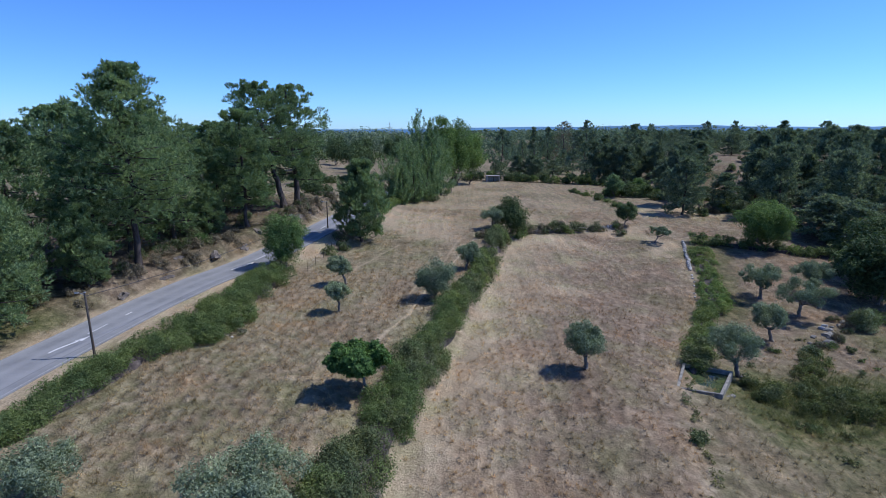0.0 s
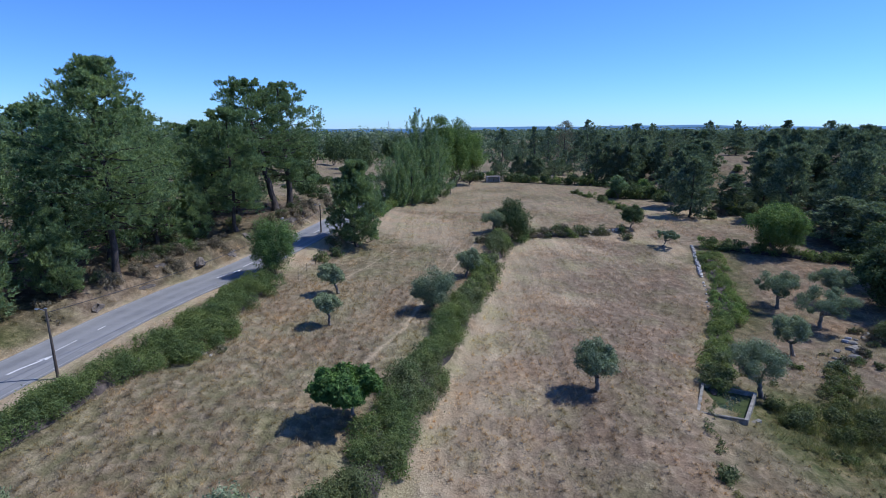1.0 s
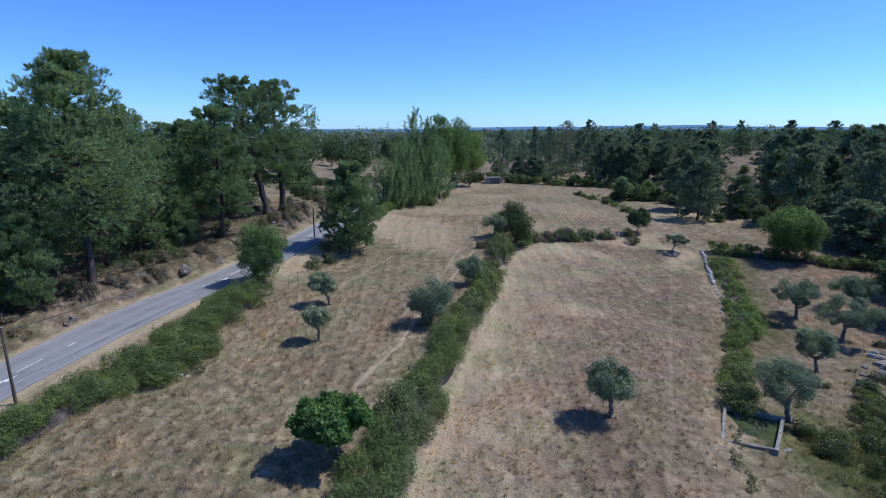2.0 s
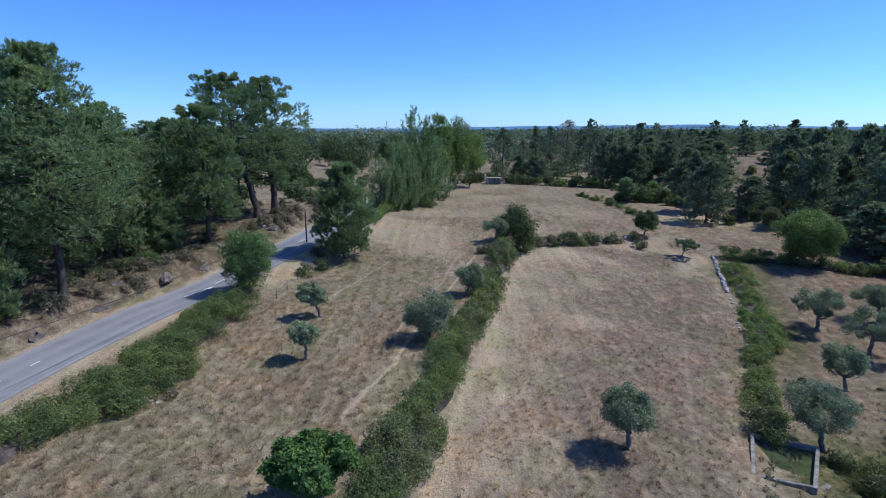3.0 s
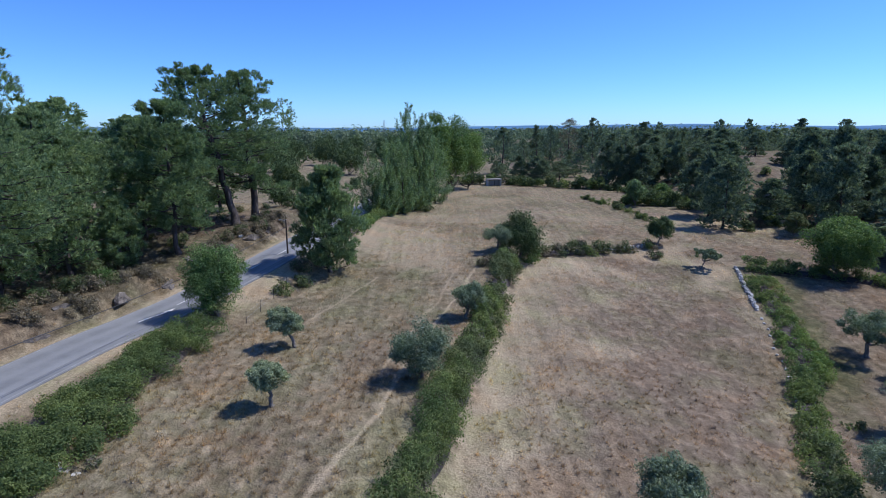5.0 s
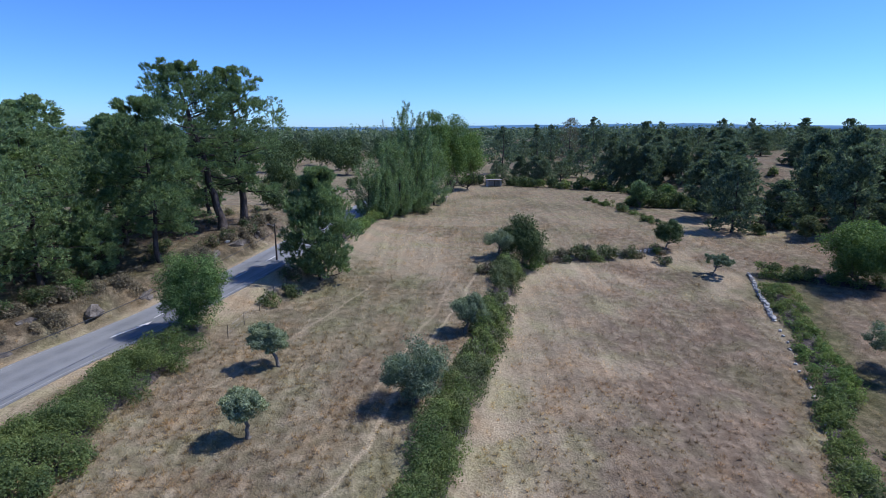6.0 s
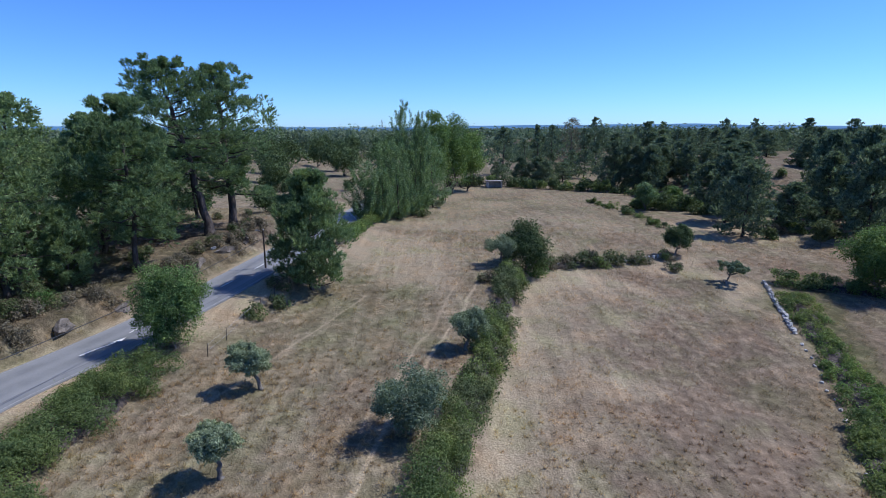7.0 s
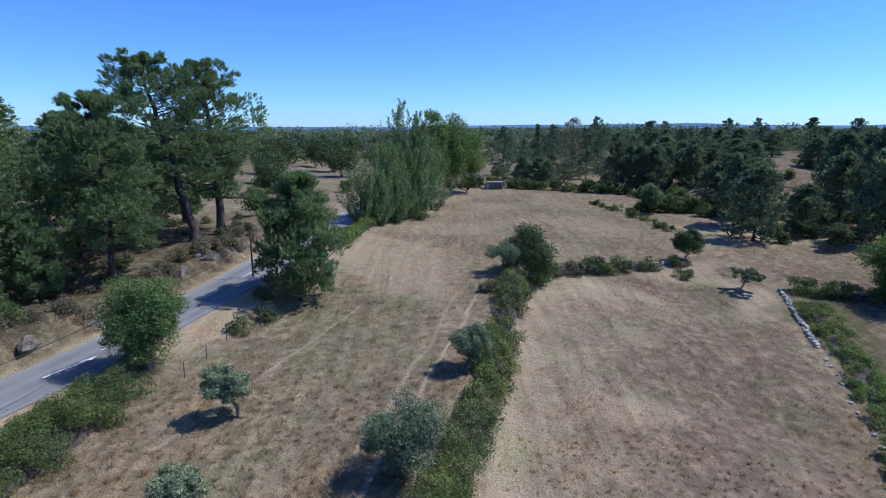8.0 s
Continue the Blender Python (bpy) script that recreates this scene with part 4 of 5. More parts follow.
for k, (x, y, w, hgt) in enumerate(((23.0, 101.8, 3.6, 1.9), (26.0, 103.0, 4.2, 2.2), (30.0, 104.2, 4.2, 2.0), (33.9, 105.2, 3.4, 1.8), (33.4, 100.6, 4.4, 1.4), (6.6, 88.0, 3.0, 1.7), (-2.6, 135.5, 4.2, 1.9), (-14.6, 79.8, 2.6, 1.6), (-16.0, 83.5, 3.0, 1.8), (-16.2, 77.0, 2.4, 1.4), (46, 148, 4.5, 3.0), (66.0, 118.0, 2.4, 1.4))):
    bush("shrub", x, y, w, hgt, 100 + k, [(DULL, DEAD)[k in (0, 3, 4)], (BRAMBLE, OAK, DEAD)[k % 3]], "dry grey-brown shrub on the tumbled wall" if k in (0, 3, 4) else "rounded dusty green shrub in dry grass", leaf=0.17, group="field shrubs")
for k, (x, y, w, hgt, m) in enumerate(((-33.0, 73.0, 3.0, 2.6, FIG), (-34.6, 71.0, 2.6, 2.0, OAK), (-31.6, 86.0, 2.6, 1.6, DULL), (-25.8, 92.5, 2.6, 1.3, DULL), (-37.5, 66.0, 2.8, 1.6, OAK), (-27.2, 90.0, 2.4, 1.4, DEAD), (-39.5, 58.0, 3.0, 1.6, OAK), (-24.2, 97.0, 2.2, 1.2, DULL), (-33.5, 79.0, 2.4, 1.5, OAK), (-40.0, 51.0, 3.4, 1.8, DULL))):
    bush("shrub", x, y, w, hgt, 130 + k, [m, DULL], "leafy shrub on the dry road bank", leaf=0.13, share=0.3, group="bank shrubs")
hedge("bramble_hedge", [(-13.2, 101), (-12.4, 108), (-11.8, 115), (-11.4, 122), (-10.8, 129)], 3.6, 1.9, 150, [BRAMBLE, LIME], "green bramble hedge between road and far field", leaf=0.18)
rnd = random.Random(17)
for k in range(84):
    y = rnd.uniform(50, 118)
    u = -rnd.uniform(4.3, 8.5) if k % 2 else -rnd.uniform(5, 16)
    x, w, hgt = float(road_x(y)) + u, rnd.uniform(1.2, 2.8), rnd.uniform(0.6, 1.7)
    bush("shrub", x, y, w, hgt, 500 + k, [(DULL, DEAD, OAK, DEAD)[k % 4], DEAD], ("dusty grey-green shrub on the dry bank", "dry brown brushwood on the bank", "dark evergreen shrub under the pines", "dry brown brushwood on the bank")[k % 4], leaf=0.13, share=0.3, group="bank shrubs")
bush("shrub", 14.4, 97.2, 4.0, 2.4, 180, [LIME, BRAMBLE], "bright green bramble bush beside the oak", "field shrubs", 0.17)
bush("shrub", 9.6, 91.4, 3.4, 1.9, 181, [BRAMBLE, DULL], "green bramble bush at the end of the hedge", "field shrubs", 0.17)


def bush_row(pts, count, w, h, seed, mats, label, group, leaf):
    """Bushes of uneven size scattered along a line."""
    pick = random.Random(seed)
    P = np.asarray(pts, float)
    run = np.concatenate([[0], np.cumsum(np.linalg.norm(np.diff(P, axis=0), axis=1))])
    for k in range(count):
        u = (k + pick.uniform(0, 1.2)) / count * run[-1]
        x, y = float(np.interp(u, run, P[:, 0])) + pick.uniform(-0.9, 0.9), float(np.interp(u, run, P[:, 1])) + pick.uniform(-1.2, 1.2)
        bush("shrub", x, y, pick.uniform(*w), pick.uniform(*h), seed * 100 + k, [mats[k % len(mats)], mats[(k + 1) % len(mats)]], label, group, leaf)


bush_row([(38, 160), (39.5, 148), (40.5, 140), (41, 131), (41.5, 124)], 17, (1.8, 3.8), (0.7, 1.8), 31, [BRAMBLE, DULL, BRAMBLE], "low green bramble bush at the far field edge", "far field brambles", 0.2)
bush_row([(6, 197), (14, 197.5), (24, 195.5), (34, 189.5), (44, 181), (54, 172)], 26, (3.0, 7.0), (1.4, 4.6), 32, [OAK, BRAMBLE, OAK, DULL], "dark scrub bush along the far field edge", "far field scrub", 0.4)
bush_row([(43, 147), (50, 146), (57, 144), (66, 141), (74, 138)], 17, (3.0, 6.5), (1.5, 4.2), 33, [OAK, BRAMBLE, OAK], "dark scrub bush between field and pine wood", "wood edge shrubs", 0.34)
broadleaf("broadleaf_tree", 45.5, 145.0, 6.6, 5.4, 190, POPLAR, "pale green young tree in the scrub", low=0.1, leaf=0.34, clumps=30, per=160, puff=0.8)
broadleaf("broadleaf_tree", 53.5, 149.5, 5.4, 3.6, 191, LIME, "bright green young tree in the scrub", low=0.1, leaf=0.3, clumps=24, per=150, puff=0.8)
bush("shrub", 17.6, 33.8, 2.2, 0.9, 192, [DULL, OAK], "small dark shrub at the field edge", "field shrubs", 0.14)

for k, (x, y, w, hgt) in enumerate(((-20.2, 47.6, 4.6, 2.0), (-19.9, 50.6, 4.2, 1.9), (-20.6, 44.9, 3.6, 1.6))):
    bush("bramble", x, y, w, hgt, 195 + k, [BRAMBLE, BRAMBLE], "green bramble thicket bulging from the hedge", "field shrubs", 0.12, "shrub", 0.6)
bush("dry_bush", -18.6, 46.6, 2.2, 0.7, 199, [DEAD, DULL], "grey dead brambles at the hedge foot", "", 0.12)


# ---------------------------------------------------------------- pine wood beyond the fields
def mid_pine(seed, low, h0):
    return lambda x, y, h, w: pine("pine_tree", x, y, h, w, seed, "dark pine in the wood beyond the fields", low, h0, 36, 3, 15, 7, 0.44, 0.25, (0.75, 1.5), PINE_HAZED, far=True, cone=seed != 203, fan=0.65, brush=0.6)


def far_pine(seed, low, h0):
    return lambda x, y, h, w: pine("pine_tree", x, y, h, w, seed, "dark pine in the wood beyond the fields", low, h0, 26, 3, 8, 5, 0.7, 0.42, (0.8, 1.6), PINE_HAZED, far=True, cone=not h0, fan=0.65, brush=0.6)


WOOD = (("wood_a", 0.05, False, 201), ("wood_b", 0.02, True, 202), ("wood_c", 0.14, False, 203), ("wood_d", 0.04, False, 204))


def wood_pine(x, y, h, w, k, label="dark pine in the wood beyond the fields", group="wood pines"):
    key, low, young, seed = WOOD[k % 4]
    if y > 215:
        plant(key + "_far", far_pine(seed + 10, low, young), x, y, h, w, label, group, None, 5)
    else:
        plant(key, mid_pine(seed, low, young), x, y, h, w, label, group, None, 5)


wood_pine(52.7, 119.6, 12.3, 8.6, 3, "tall broad dark pine standing out before the wood")
wood_pine(55.5, 131.0, 12.5, 9.0, 1)
wood_pine(66.5, 152.0, 13.2, 9.0, 0)
wood_pine(25.7, 241, 18.0, 12.0, 0)
wood_pine(33.5, 207, 8.5, 10.0, 3)
for k, (x, y, h, w) in enumerate(((77, 300, 23, 10), (47, 288, 19, 7), (103, 300, 21, 12), (150, 318, 23, 12), (172, 330, 24, 11), (196, 322, 24, 12), (226, 330, 24, 12), (128, 345, 22, 11), (62, 330, 20, 9))):
    wood_pine(x, y, h - 8 * float(ss(62, 87, x)), w, k, "tall dark pine rising above the wood")
for k, (x, y, h, w) in enumerate(((72, 117, 15, 10), (78, 126, 17, 10), (85, 117, 17, 11), (91, 130, 18, 11), (98, 123, 18, 11), (80, 139, 16, 10), (103, 139, 18, 11), (75, 131, 13, 9), (76, 104, 15, 10), (84, 98, 15, 11))):
    wood_pine(x, y, h, w, k)
rnd = random.Random(5)
for k in range(10):                                       # a close row before the clearings
    x, y = 50.5 + k * 3.1 + rnd.uniform(-0.8, 0.8), 181 + rnd.uniform(-4, 6)
    wood_pine(x, y, 12.8 + rnd.uniform(-1.8, 0.6) - float(land(x, y)), rnd.uniform(6.5, 9), rnd.randrange(4))
placed = []
tries = 0
while len(placed) < 215 and tries < 9000:
    tries += 1
    x, y = rnd.uniform(38, 300), rnd.uniform(70, 420)
    edge = 66 + 0.0 * y if y < 118 else (62 - (y - 118) * 0.2 if y < 150 else 56 - (y - 150) * 0.1)
    if x < edge or math.hypot(x, y) > 430 or abs(math.atan2(x, y)) > 0.86:
        continue
    if (abs(x - 91 + (176 - y) * 0.58) < (8 if y > 165 else 4.5) and 130 < y < 187) or (abs(x - 93.6 + (228 - y) * 0.45) < 6 and 192 < y < 242):      # two open clearings
        continue
    if 150 < y < 330 and x < 74 and wave(x, y, 11.0, 4) < 0.25:
        continue
    if wave(x, y, 17.0, 1) + 0.5 * wave(x, y, 45.0, 2) < -0.42 and y > 125:
        continue
    gap = 4.2 + 0.012 * y
    if any((x - a) ** 2 + (y - b) ** 2 < gap * gap for a, b in placed):
        continue
    placed.append((x, y))
    tall = min(rnd.uniform(8, 13.5) * (0.85 if y < 120 else 0.95 if y < 260 else 1.1), 16.8 + rnd.uniform(-3, 0.6) - float(land(x, y)))
    wood_pine(x, y, tall, rnd.uniform(7.5, 10.5), rnd.randrange(4))
for k in range(20):
    x = 20 + k * 3.6 + rnd.uniform(-1, 1)
    wood_pine(x, 205 + rnd.uniform(-6, 30) - 0.25 * (x - 20), rnd.uniform(5.5, 10), rnd.uniform(6, 9), rnd.randrange(4))
ob = pine("dead_pine", 57.5, 266, 21.5, 10.5, 210, "bare grey-brown dead pine above the wood", 0.25, False, 46, 4, 8, 6, 0.8, 0.045, mat=DEAD, far=True)
for k, (x, y, h, w) in enumerate(((-33.7, 228, 11.0, 15.0), (-52, 205, 10, 13), (-44, 180, 9, 11), (-72, 220, 11, 14), (-90, 190, 11, 14), (-14, 285, 11, 13), (-80, 150, 11, 13), (-64, 245, 12, 14), (-42, 258, 13, 14), (-84, 262, 13, 15), (-105, 235, 13, 15), (-56, 288, 14, 14), (-28, 305, 13, 13), (-74, 305, 14, 15), (-110, 290, 14, 15), (-95, 340, 15, 16), (-48, 335, 15, 15), (-8, 330, 14, 14), (-130, 325, 15, 16), (-70, 365, 16, 16), (-28, 372, 16, 15), (-120, 205, 12, 14), (-135, 265, 14, 15), (-100, 165, 12, 13))):
    plant("holm", lambda x, y, h, w: broadleaf("holm_oak", x, y, h, w, 220, OAK, "round dark holm oak in a dry field", low=0.02, leaf=0.6, clumps=54, per=90, limbs=4, puff=0.85, group="holm oaks"), x, y, h, w, "round dark holm oak in a dry field", "holm oaks", None, 9)


def far_woods(name, seed, count, near, far, a0, a1, mat, leaf, size, label, even=0.5):
    """Distant trees: crowns of a few dozen leaf clumps each, over a wide plain."""
    rng = np.random.default_rng(seed)
    ang = rng.uniform(a0, a1, count)
    d = np.sqrt(rng.uniform(near ** 2, far ** 2, count))
    x, y = np.sin(ang) * d, np.cos(ang) * d
    thin = wave(x, y, 60.0, seed) + 0.6 * wave(x, y, 19.0, seed + 1)
    keep = (thin > -0.15)
    x, y = x[keep], y[keep]
    n, m = len(x), 130 if far < 500 else 50 if far < 1000 else 24
    h = size * rng.uniform(even, 1.3, n)
    q = unit(rng.normal(size=(n, m, 3))) * rng.uniform(0.35, 1, (n, m, 1)) ** 0.5
    P = np.stack([x[:, None] + q[..., 0] * h[:, None] * 0.38, y[:, None] + q[..., 1] * h[:, None] * 0.38, land(x, y)[:, None] + h[:, None] * (0.5 + 0.46 * q[..., 2])], -1).reshape(-1, 3)
    tagged(new(name, mesh(name, *cards(rng, P, leaf, q.reshape(-1, 3), 0.8, 0.8), mat)), label, "wood", "", "stuff")


far_woods("far_wood", 301, 2600, 320, 850, -0.05, 0.9, PINE_HAZED, 1.3, 12, "dark pine wood covering the plain")
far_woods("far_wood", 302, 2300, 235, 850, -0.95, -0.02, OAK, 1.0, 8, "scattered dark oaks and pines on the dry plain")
far_woods("far_wood", 303, 5000, 780, 3000, -0.95, 0.95, PINE_HAZED, 4.5, 16, "dark woods on the far plain")
far_woods("far_wood", 304, 330, 390, 470, -0.6, 0.02, PINE_HAZED, 1.5, 18, "dark pine wood along the horizon", 0.95)
for k in range(26):
    y = rnd.uniform(118, 205)
    x = float(road_x(y)) - rnd.uniform(7, 42)
    bush("shrub", x, y, rnd.uniform(3.0, 6.5), rnd.uniform(1.8, 4.5), 800 + k, [(OAK, DULL, OAK, BRAMBLE)[k % 4], OAK], "rounded evergreen bush on the dry slope", "slope shrubs", 0.34)
for k in range(64):
    y = rnd.uniform(84, 200)
    x = 63 - 0.12 * (y - 84) + rnd.uniform(-3, 16 if k % 2 else 50)
    bush("shrub", x, y, rnd.uniform(2.5, 5.0), rnd.uniform(1.2, 3.0), 850 + k, [(OAK, DULL, BRAMBLE)[k % 3], OAK], "dark undergrowth bush at the edge of the pine wood", "wood edge shrubs", 0.3)


# ---------------------------------------------------------------- walls, tank, poles
def stone_mesh(seed, mat=STONE):
    rng = np.random.default_rng(seed)
    bm = bmesh.new()
    bmesh.ops.create_cube(bm, size=1.0)
    bmesh.ops.bevel(bm, geom=bm.edges[:], offset=0.22, segments=1, affect="EDGES")
    for v in bm.verts:
        v.co = Vector(np.array(v.co) * (1 + rng.normal(size=3) * 0.1))
    me = bpy.data.meshes.new("stone")
    bm.to_mesh(me)
    bm.free()
    me.materials.append(mat)
    return me


STONES = [stone_mesh(k) for k in range(6)]
GREY_STONES = [stone_mesh(k + 20, CONCRETE) for k in range(4)]
rnd = random.Random(8)


def stone(parent, x, y, z, s):
    ob = new("stone", STONES[rnd.randrange(6)])
    ob.parent = parent
    ob.matrix_basis = pose(x, y, z, rnd.uniform(-12, 12), rnd.uniform(-12, 12), rnd.uniform(0, 360)) @ Matrix.Diagonal((s * rnd.uniform(0.8, 1.4), s * rnd.uniform(0.7, 1.1), s * rnd.uniform(0.55, 0.9), 1))
    return ob


def stone_wall(name, pts, height, step, size, label):
    ob = thing(name, 0, 0, 0, label, "stone wall", kind="structure")
    P = np.asarray(pts, float)
    s = np.concatenate([[0], np.cumsum(np.linalg.norm(np.diff(P, axis=0), axis=1))])
    for u in np.arange(0, s[-1], step):
        x, y = np.interp(u, s, P[:, 0]), np.interp(u, s, P[:, 1])
        for row in range(max(1, int(height / (size * 0.6)))):
            a, b = x + rnd.uniform(-0.16, 0.16), y + rnd.uniform(-0.1, 0.1)
            stone(ob, a, b, float(land(a, b)) + size * (0.25 + 0.6 * row), size * rnd.uniform(0.8, 1.25))
    return ob


stone_wall("wall_field", [(float(wall_x(y)), float(y)) for y in np.arange(60, 82, 2)], 0.2, 1.5, 0.3, "tumbled low stone wall under brambles")
stone_wall("wall_field", [(float(wall_x(y)), float(y)) for y in np.arange(82, 96.5, 2)], 0.36, 0.3, 0.3, "low dry stone wall of pale granite")
stone_wall("wall_terrace", [(13.5, 100.6), (20, 102.3), (27, 104.4), (34, 106.4)], 0.6, 0.7, 0.42, "tumbled dry stone wall under shrubs")
for k, (x, y, s) in enumerate(((-19.6, 46.4, 0.45), (-20.4, 46.9, 0.4), (-18.8, 46.2, 0.35), (44.4, 60.6, 0.6), (45.2, 61.4, 0.5), (-27.9, 85.6, 0.6), (-25.6, 90.9, 0.5), (3.0, 64.6, 0.4), (3.2, 65.6, 0.35), (3.5, 66.6, 0.4), (3.7, 67.5, 0.3))):
    ob = new("rock", STONES[k % 6])
    ob.matrix_basis = pose(x, y, float(land(x, y)) + 0.12 * s, 8 * k, 5, 40 * k) @ Matrix.Diagonal((s * 1.3, s, s * 0.7, 1))
    tagged(ob, "pale lichened granite boulder in dry grass", "rock", "boulders")


def block(parent, name, c, size, mat, yaw=0.0, bevel=0.02, label=""):
    bm = bmesh.new()
    bmesh.ops.create_cube(bm, size=1.0)
    bmesh.ops.scale(bm, vec=size, verts=bm.verts)
    bmesh.ops.bevel(bm, geom=bm.edges[:], offset=bevel, segments=2, affect="EDGES")
    me = bpy.data.meshes.new(name)
    bm.to_mesh(me)
    bm.free()
    me.materials.append(mat)
    ob = new(name, me)
    ob.parent = parent
    ob.matrix_basis = pose(*c, 0, 0, yaw)
    return tagged(ob, label)


# rock that crops out of the road cutting
for k in range(9):
    rng = np.random.default_rng(600 + k)
    y = 58 + k * 4.9 + rng.uniform(-1, 1)
    x = float(road_x(y)) - rng.uniform(4.6, 6.2)
    bm = bmesh.new()
    bmesh.ops.create_icosphere(bm, subdivisions=2, radius=1.0)
    for v in bm.verts:
        d = np.array(v.co)
        v.co = Vector(d * (1 + 0.22 * math.sin(4 * d[0] + k) + 0.2 * math.sin(5 * d[1] + 2 * k) * math.cos(4 * d[2]) + 0.08 * rng.normal()))
    me = bpy.data.meshes.new("rock")
    bm.to_mesh(me)
    bm.free()
    me.materials.append(BANK_ROCK)
    ob = new("rock_outcrop", me)
    s = rng.uniform(0.5, 1.0)
    ob.matrix_basis = pose(x, y, float(land(x, y)) - 0.72 * s, rng.uniform(-15, 15), rng.uniform(10, 35), rng.uniform(-30, 30)) @ Matrix.Diagonal((s * 0.9, s * 2.0, s * 0.85, 1))
    tagged(ob, "grey-brown rock outcrop in the road cutting", "rock", "bank rocks")

# open concrete water tank below the olive
tank = thing("water_tank", 23.0, 44.4, float(land(23.8, 43.4)) - 0.2, "open concrete irrigation tank with dark green water", "water tank")
RIM = [(-3.1, -1.6), (0.0, -2.8), (3.0, 1.4), (-0.5, 3.2)]
for k in range(4):
    (x0, y0), (x1, y1) = RIM[k], RIM[(k + 1) % 4]
    run, turn = math.hypot(x1 - x0, y1 - y0), math.degrees(math.atan2(y1 - y0, x1 - x0))
    block(tank, "tank_wall", ((x0 + x1) / 2, (y0 + y1) / 2, 0.1 + 0.003 * k), (run + 0.22, 0.24, 1.3), CONCRETE, turn)
water_m, t, b = material("still_green_water")
t.links.new(ramp(t, fbm(t, local(t), 1.4, 4), [(0.35, (0.03, 0.045, 0.022)), (0.65, (0.075, 0.095, 0.04))]), b.inputs["Base Color"])
b.inputs["Roughness"].default_value = 0.12
part("water", (np.array([(x * 0.97, y * 0.97, z) for z in (-0.2, 0.42) for x, y in RIM]), np.array([(4, 5, 6, 7), (0, 3, 2, 1), (0, 1, 5, 4), (1, 2, 6, 5), (2, 3, 7, 6), (3, 0, 4, 7)])), water_m, tank, "still dark green water with algae")
block(tank, "channel", (1.15, -2.1, 0.0), (1.1, 0.35, 0.4), CONCRETE, 30, label="short concrete outlet channel")


def pole(x, y, h, lamp, label, lean=0.0):
    ob = thing("utility_pole", x, y, float(land(x, y)) - 0.1, label, "utility pole", "utility poles")
    part("shaft", tube(np.array([(lean * s * h, 0, s * h) for s in np.linspace(0, 1, 8)]), np.linspace(0.115, 0.075, 8), 10), TIMBER, ob, smooth=True)
    block(ob, "cap", (lean * h, 0, h + 0.02), (0.2, 0.2, 0.06), STEEL)
    if lamp:
        part("bracket", tube(np.array([(lean * h, 0, h - 0.25), (-0.3, 0, h - 0.1), (-0.62, 0, h - 0.02)]), [0.025, 0.025, 0.02], 6), STEEL, ob)
        head = block(ob, "lamp_head", (-0.75, 0, h), (0.36, 0.16, 0.1), STEEL, 0, 0.04)
        block(head, "lens", (-0.02, 0, -0.06), (0.24, 0.12, 0.04), GLAZE, 0, 0.015)
    else:
        block(ob, "crossarm", (lean * h, 0, h - 0.3), (0.9, 0.09, 0.1), TIMBER)
    return ob


pole(-28.7, 42.2, 5.6, True, "weathered timber roadside pole with lamp", -0.02)
pole(-19.0, 89.0, 4.6, True, "weathered timber roadside pole with lamp")
pole(61.8, 125.3, 4.4, False, "short timber pole in the dry field", 0.05)


def cable(a, b, sag):
    s = np.linspace(0, 1, 24)[:, None]
    P = np.array(a) + (np.array(b) - np.array(a)) * s - np.array([0, 0, sag]) * 4 * s * (1 - s)
    ob = new("cable", mesh("cable", *tube(P, np.full(24, 0.03), 5), RUBBER))
    return tagged(ob, "black overhead cable between roadside poles", "cable", "cables")


z1, z2 = float(land(-28.7, 42.2)) + 5.2, float(land(-19.0, 89.0)) + 3.6
cable((-28.8, 42.2, z1), (-19.0, 89.0, z2), 1.0)
cable((-19.0, 89.0, z2), (-15.0, 140, 5.0), 0.8)

pole(199.0, 300.0, 11.0, False, "tall timber power pole rising from the pine wood")

# lattice mast on the far plain
mast = thing("lattice_mast", -59.0, 620.0, float(land(-59, 620)) - 0.5, "thin grey steel lattice mast far beyond the trees", "mast")
TOP = 17.0 + 9.0 - float(land(-59, 620))
for sx, sy in ((-1, -1), (1, -1), (1, 1), (-1, 1)):
    part("leg", tube(np.array([(sx * 2.4, sy * 2.4, 0), (sx * 0.9, sy * 0.9, TOP * 0.6), (sx * 0.3, sy * 0.3, TOP)]), [0.16, 0.12, 0.08], 5), STEEL, mast)
for k in range(9):
    z0, z1 = TOP * k / 9, TOP * (k + 1) / 9
    r0, r1 = np.interp([z0, z1], [0, TOP * 0.6, TOP], [2.4, 0.9, 0.3])
    for side in (-1, 1):
        part("brace", tube(np.array([(-r0, side * r0, z0), (r1, side * r1, z1)]), [0.07, 0.07], 4), STEEL, mast)
        part("brace", tube(np.array([(side * r0, r0, z0), (side * r1, -r1, z1)]), [0.07, 0.07], 4), STEEL, mast)
for z0, r in ((0.8, 3.6), (0.9, 2.8)):
    part("arm", tube(np.array([(-r, 0, TOP * z0), (r, 0, TOP * z0)]), [0.09, 0.09], 5), STEEL, mast)

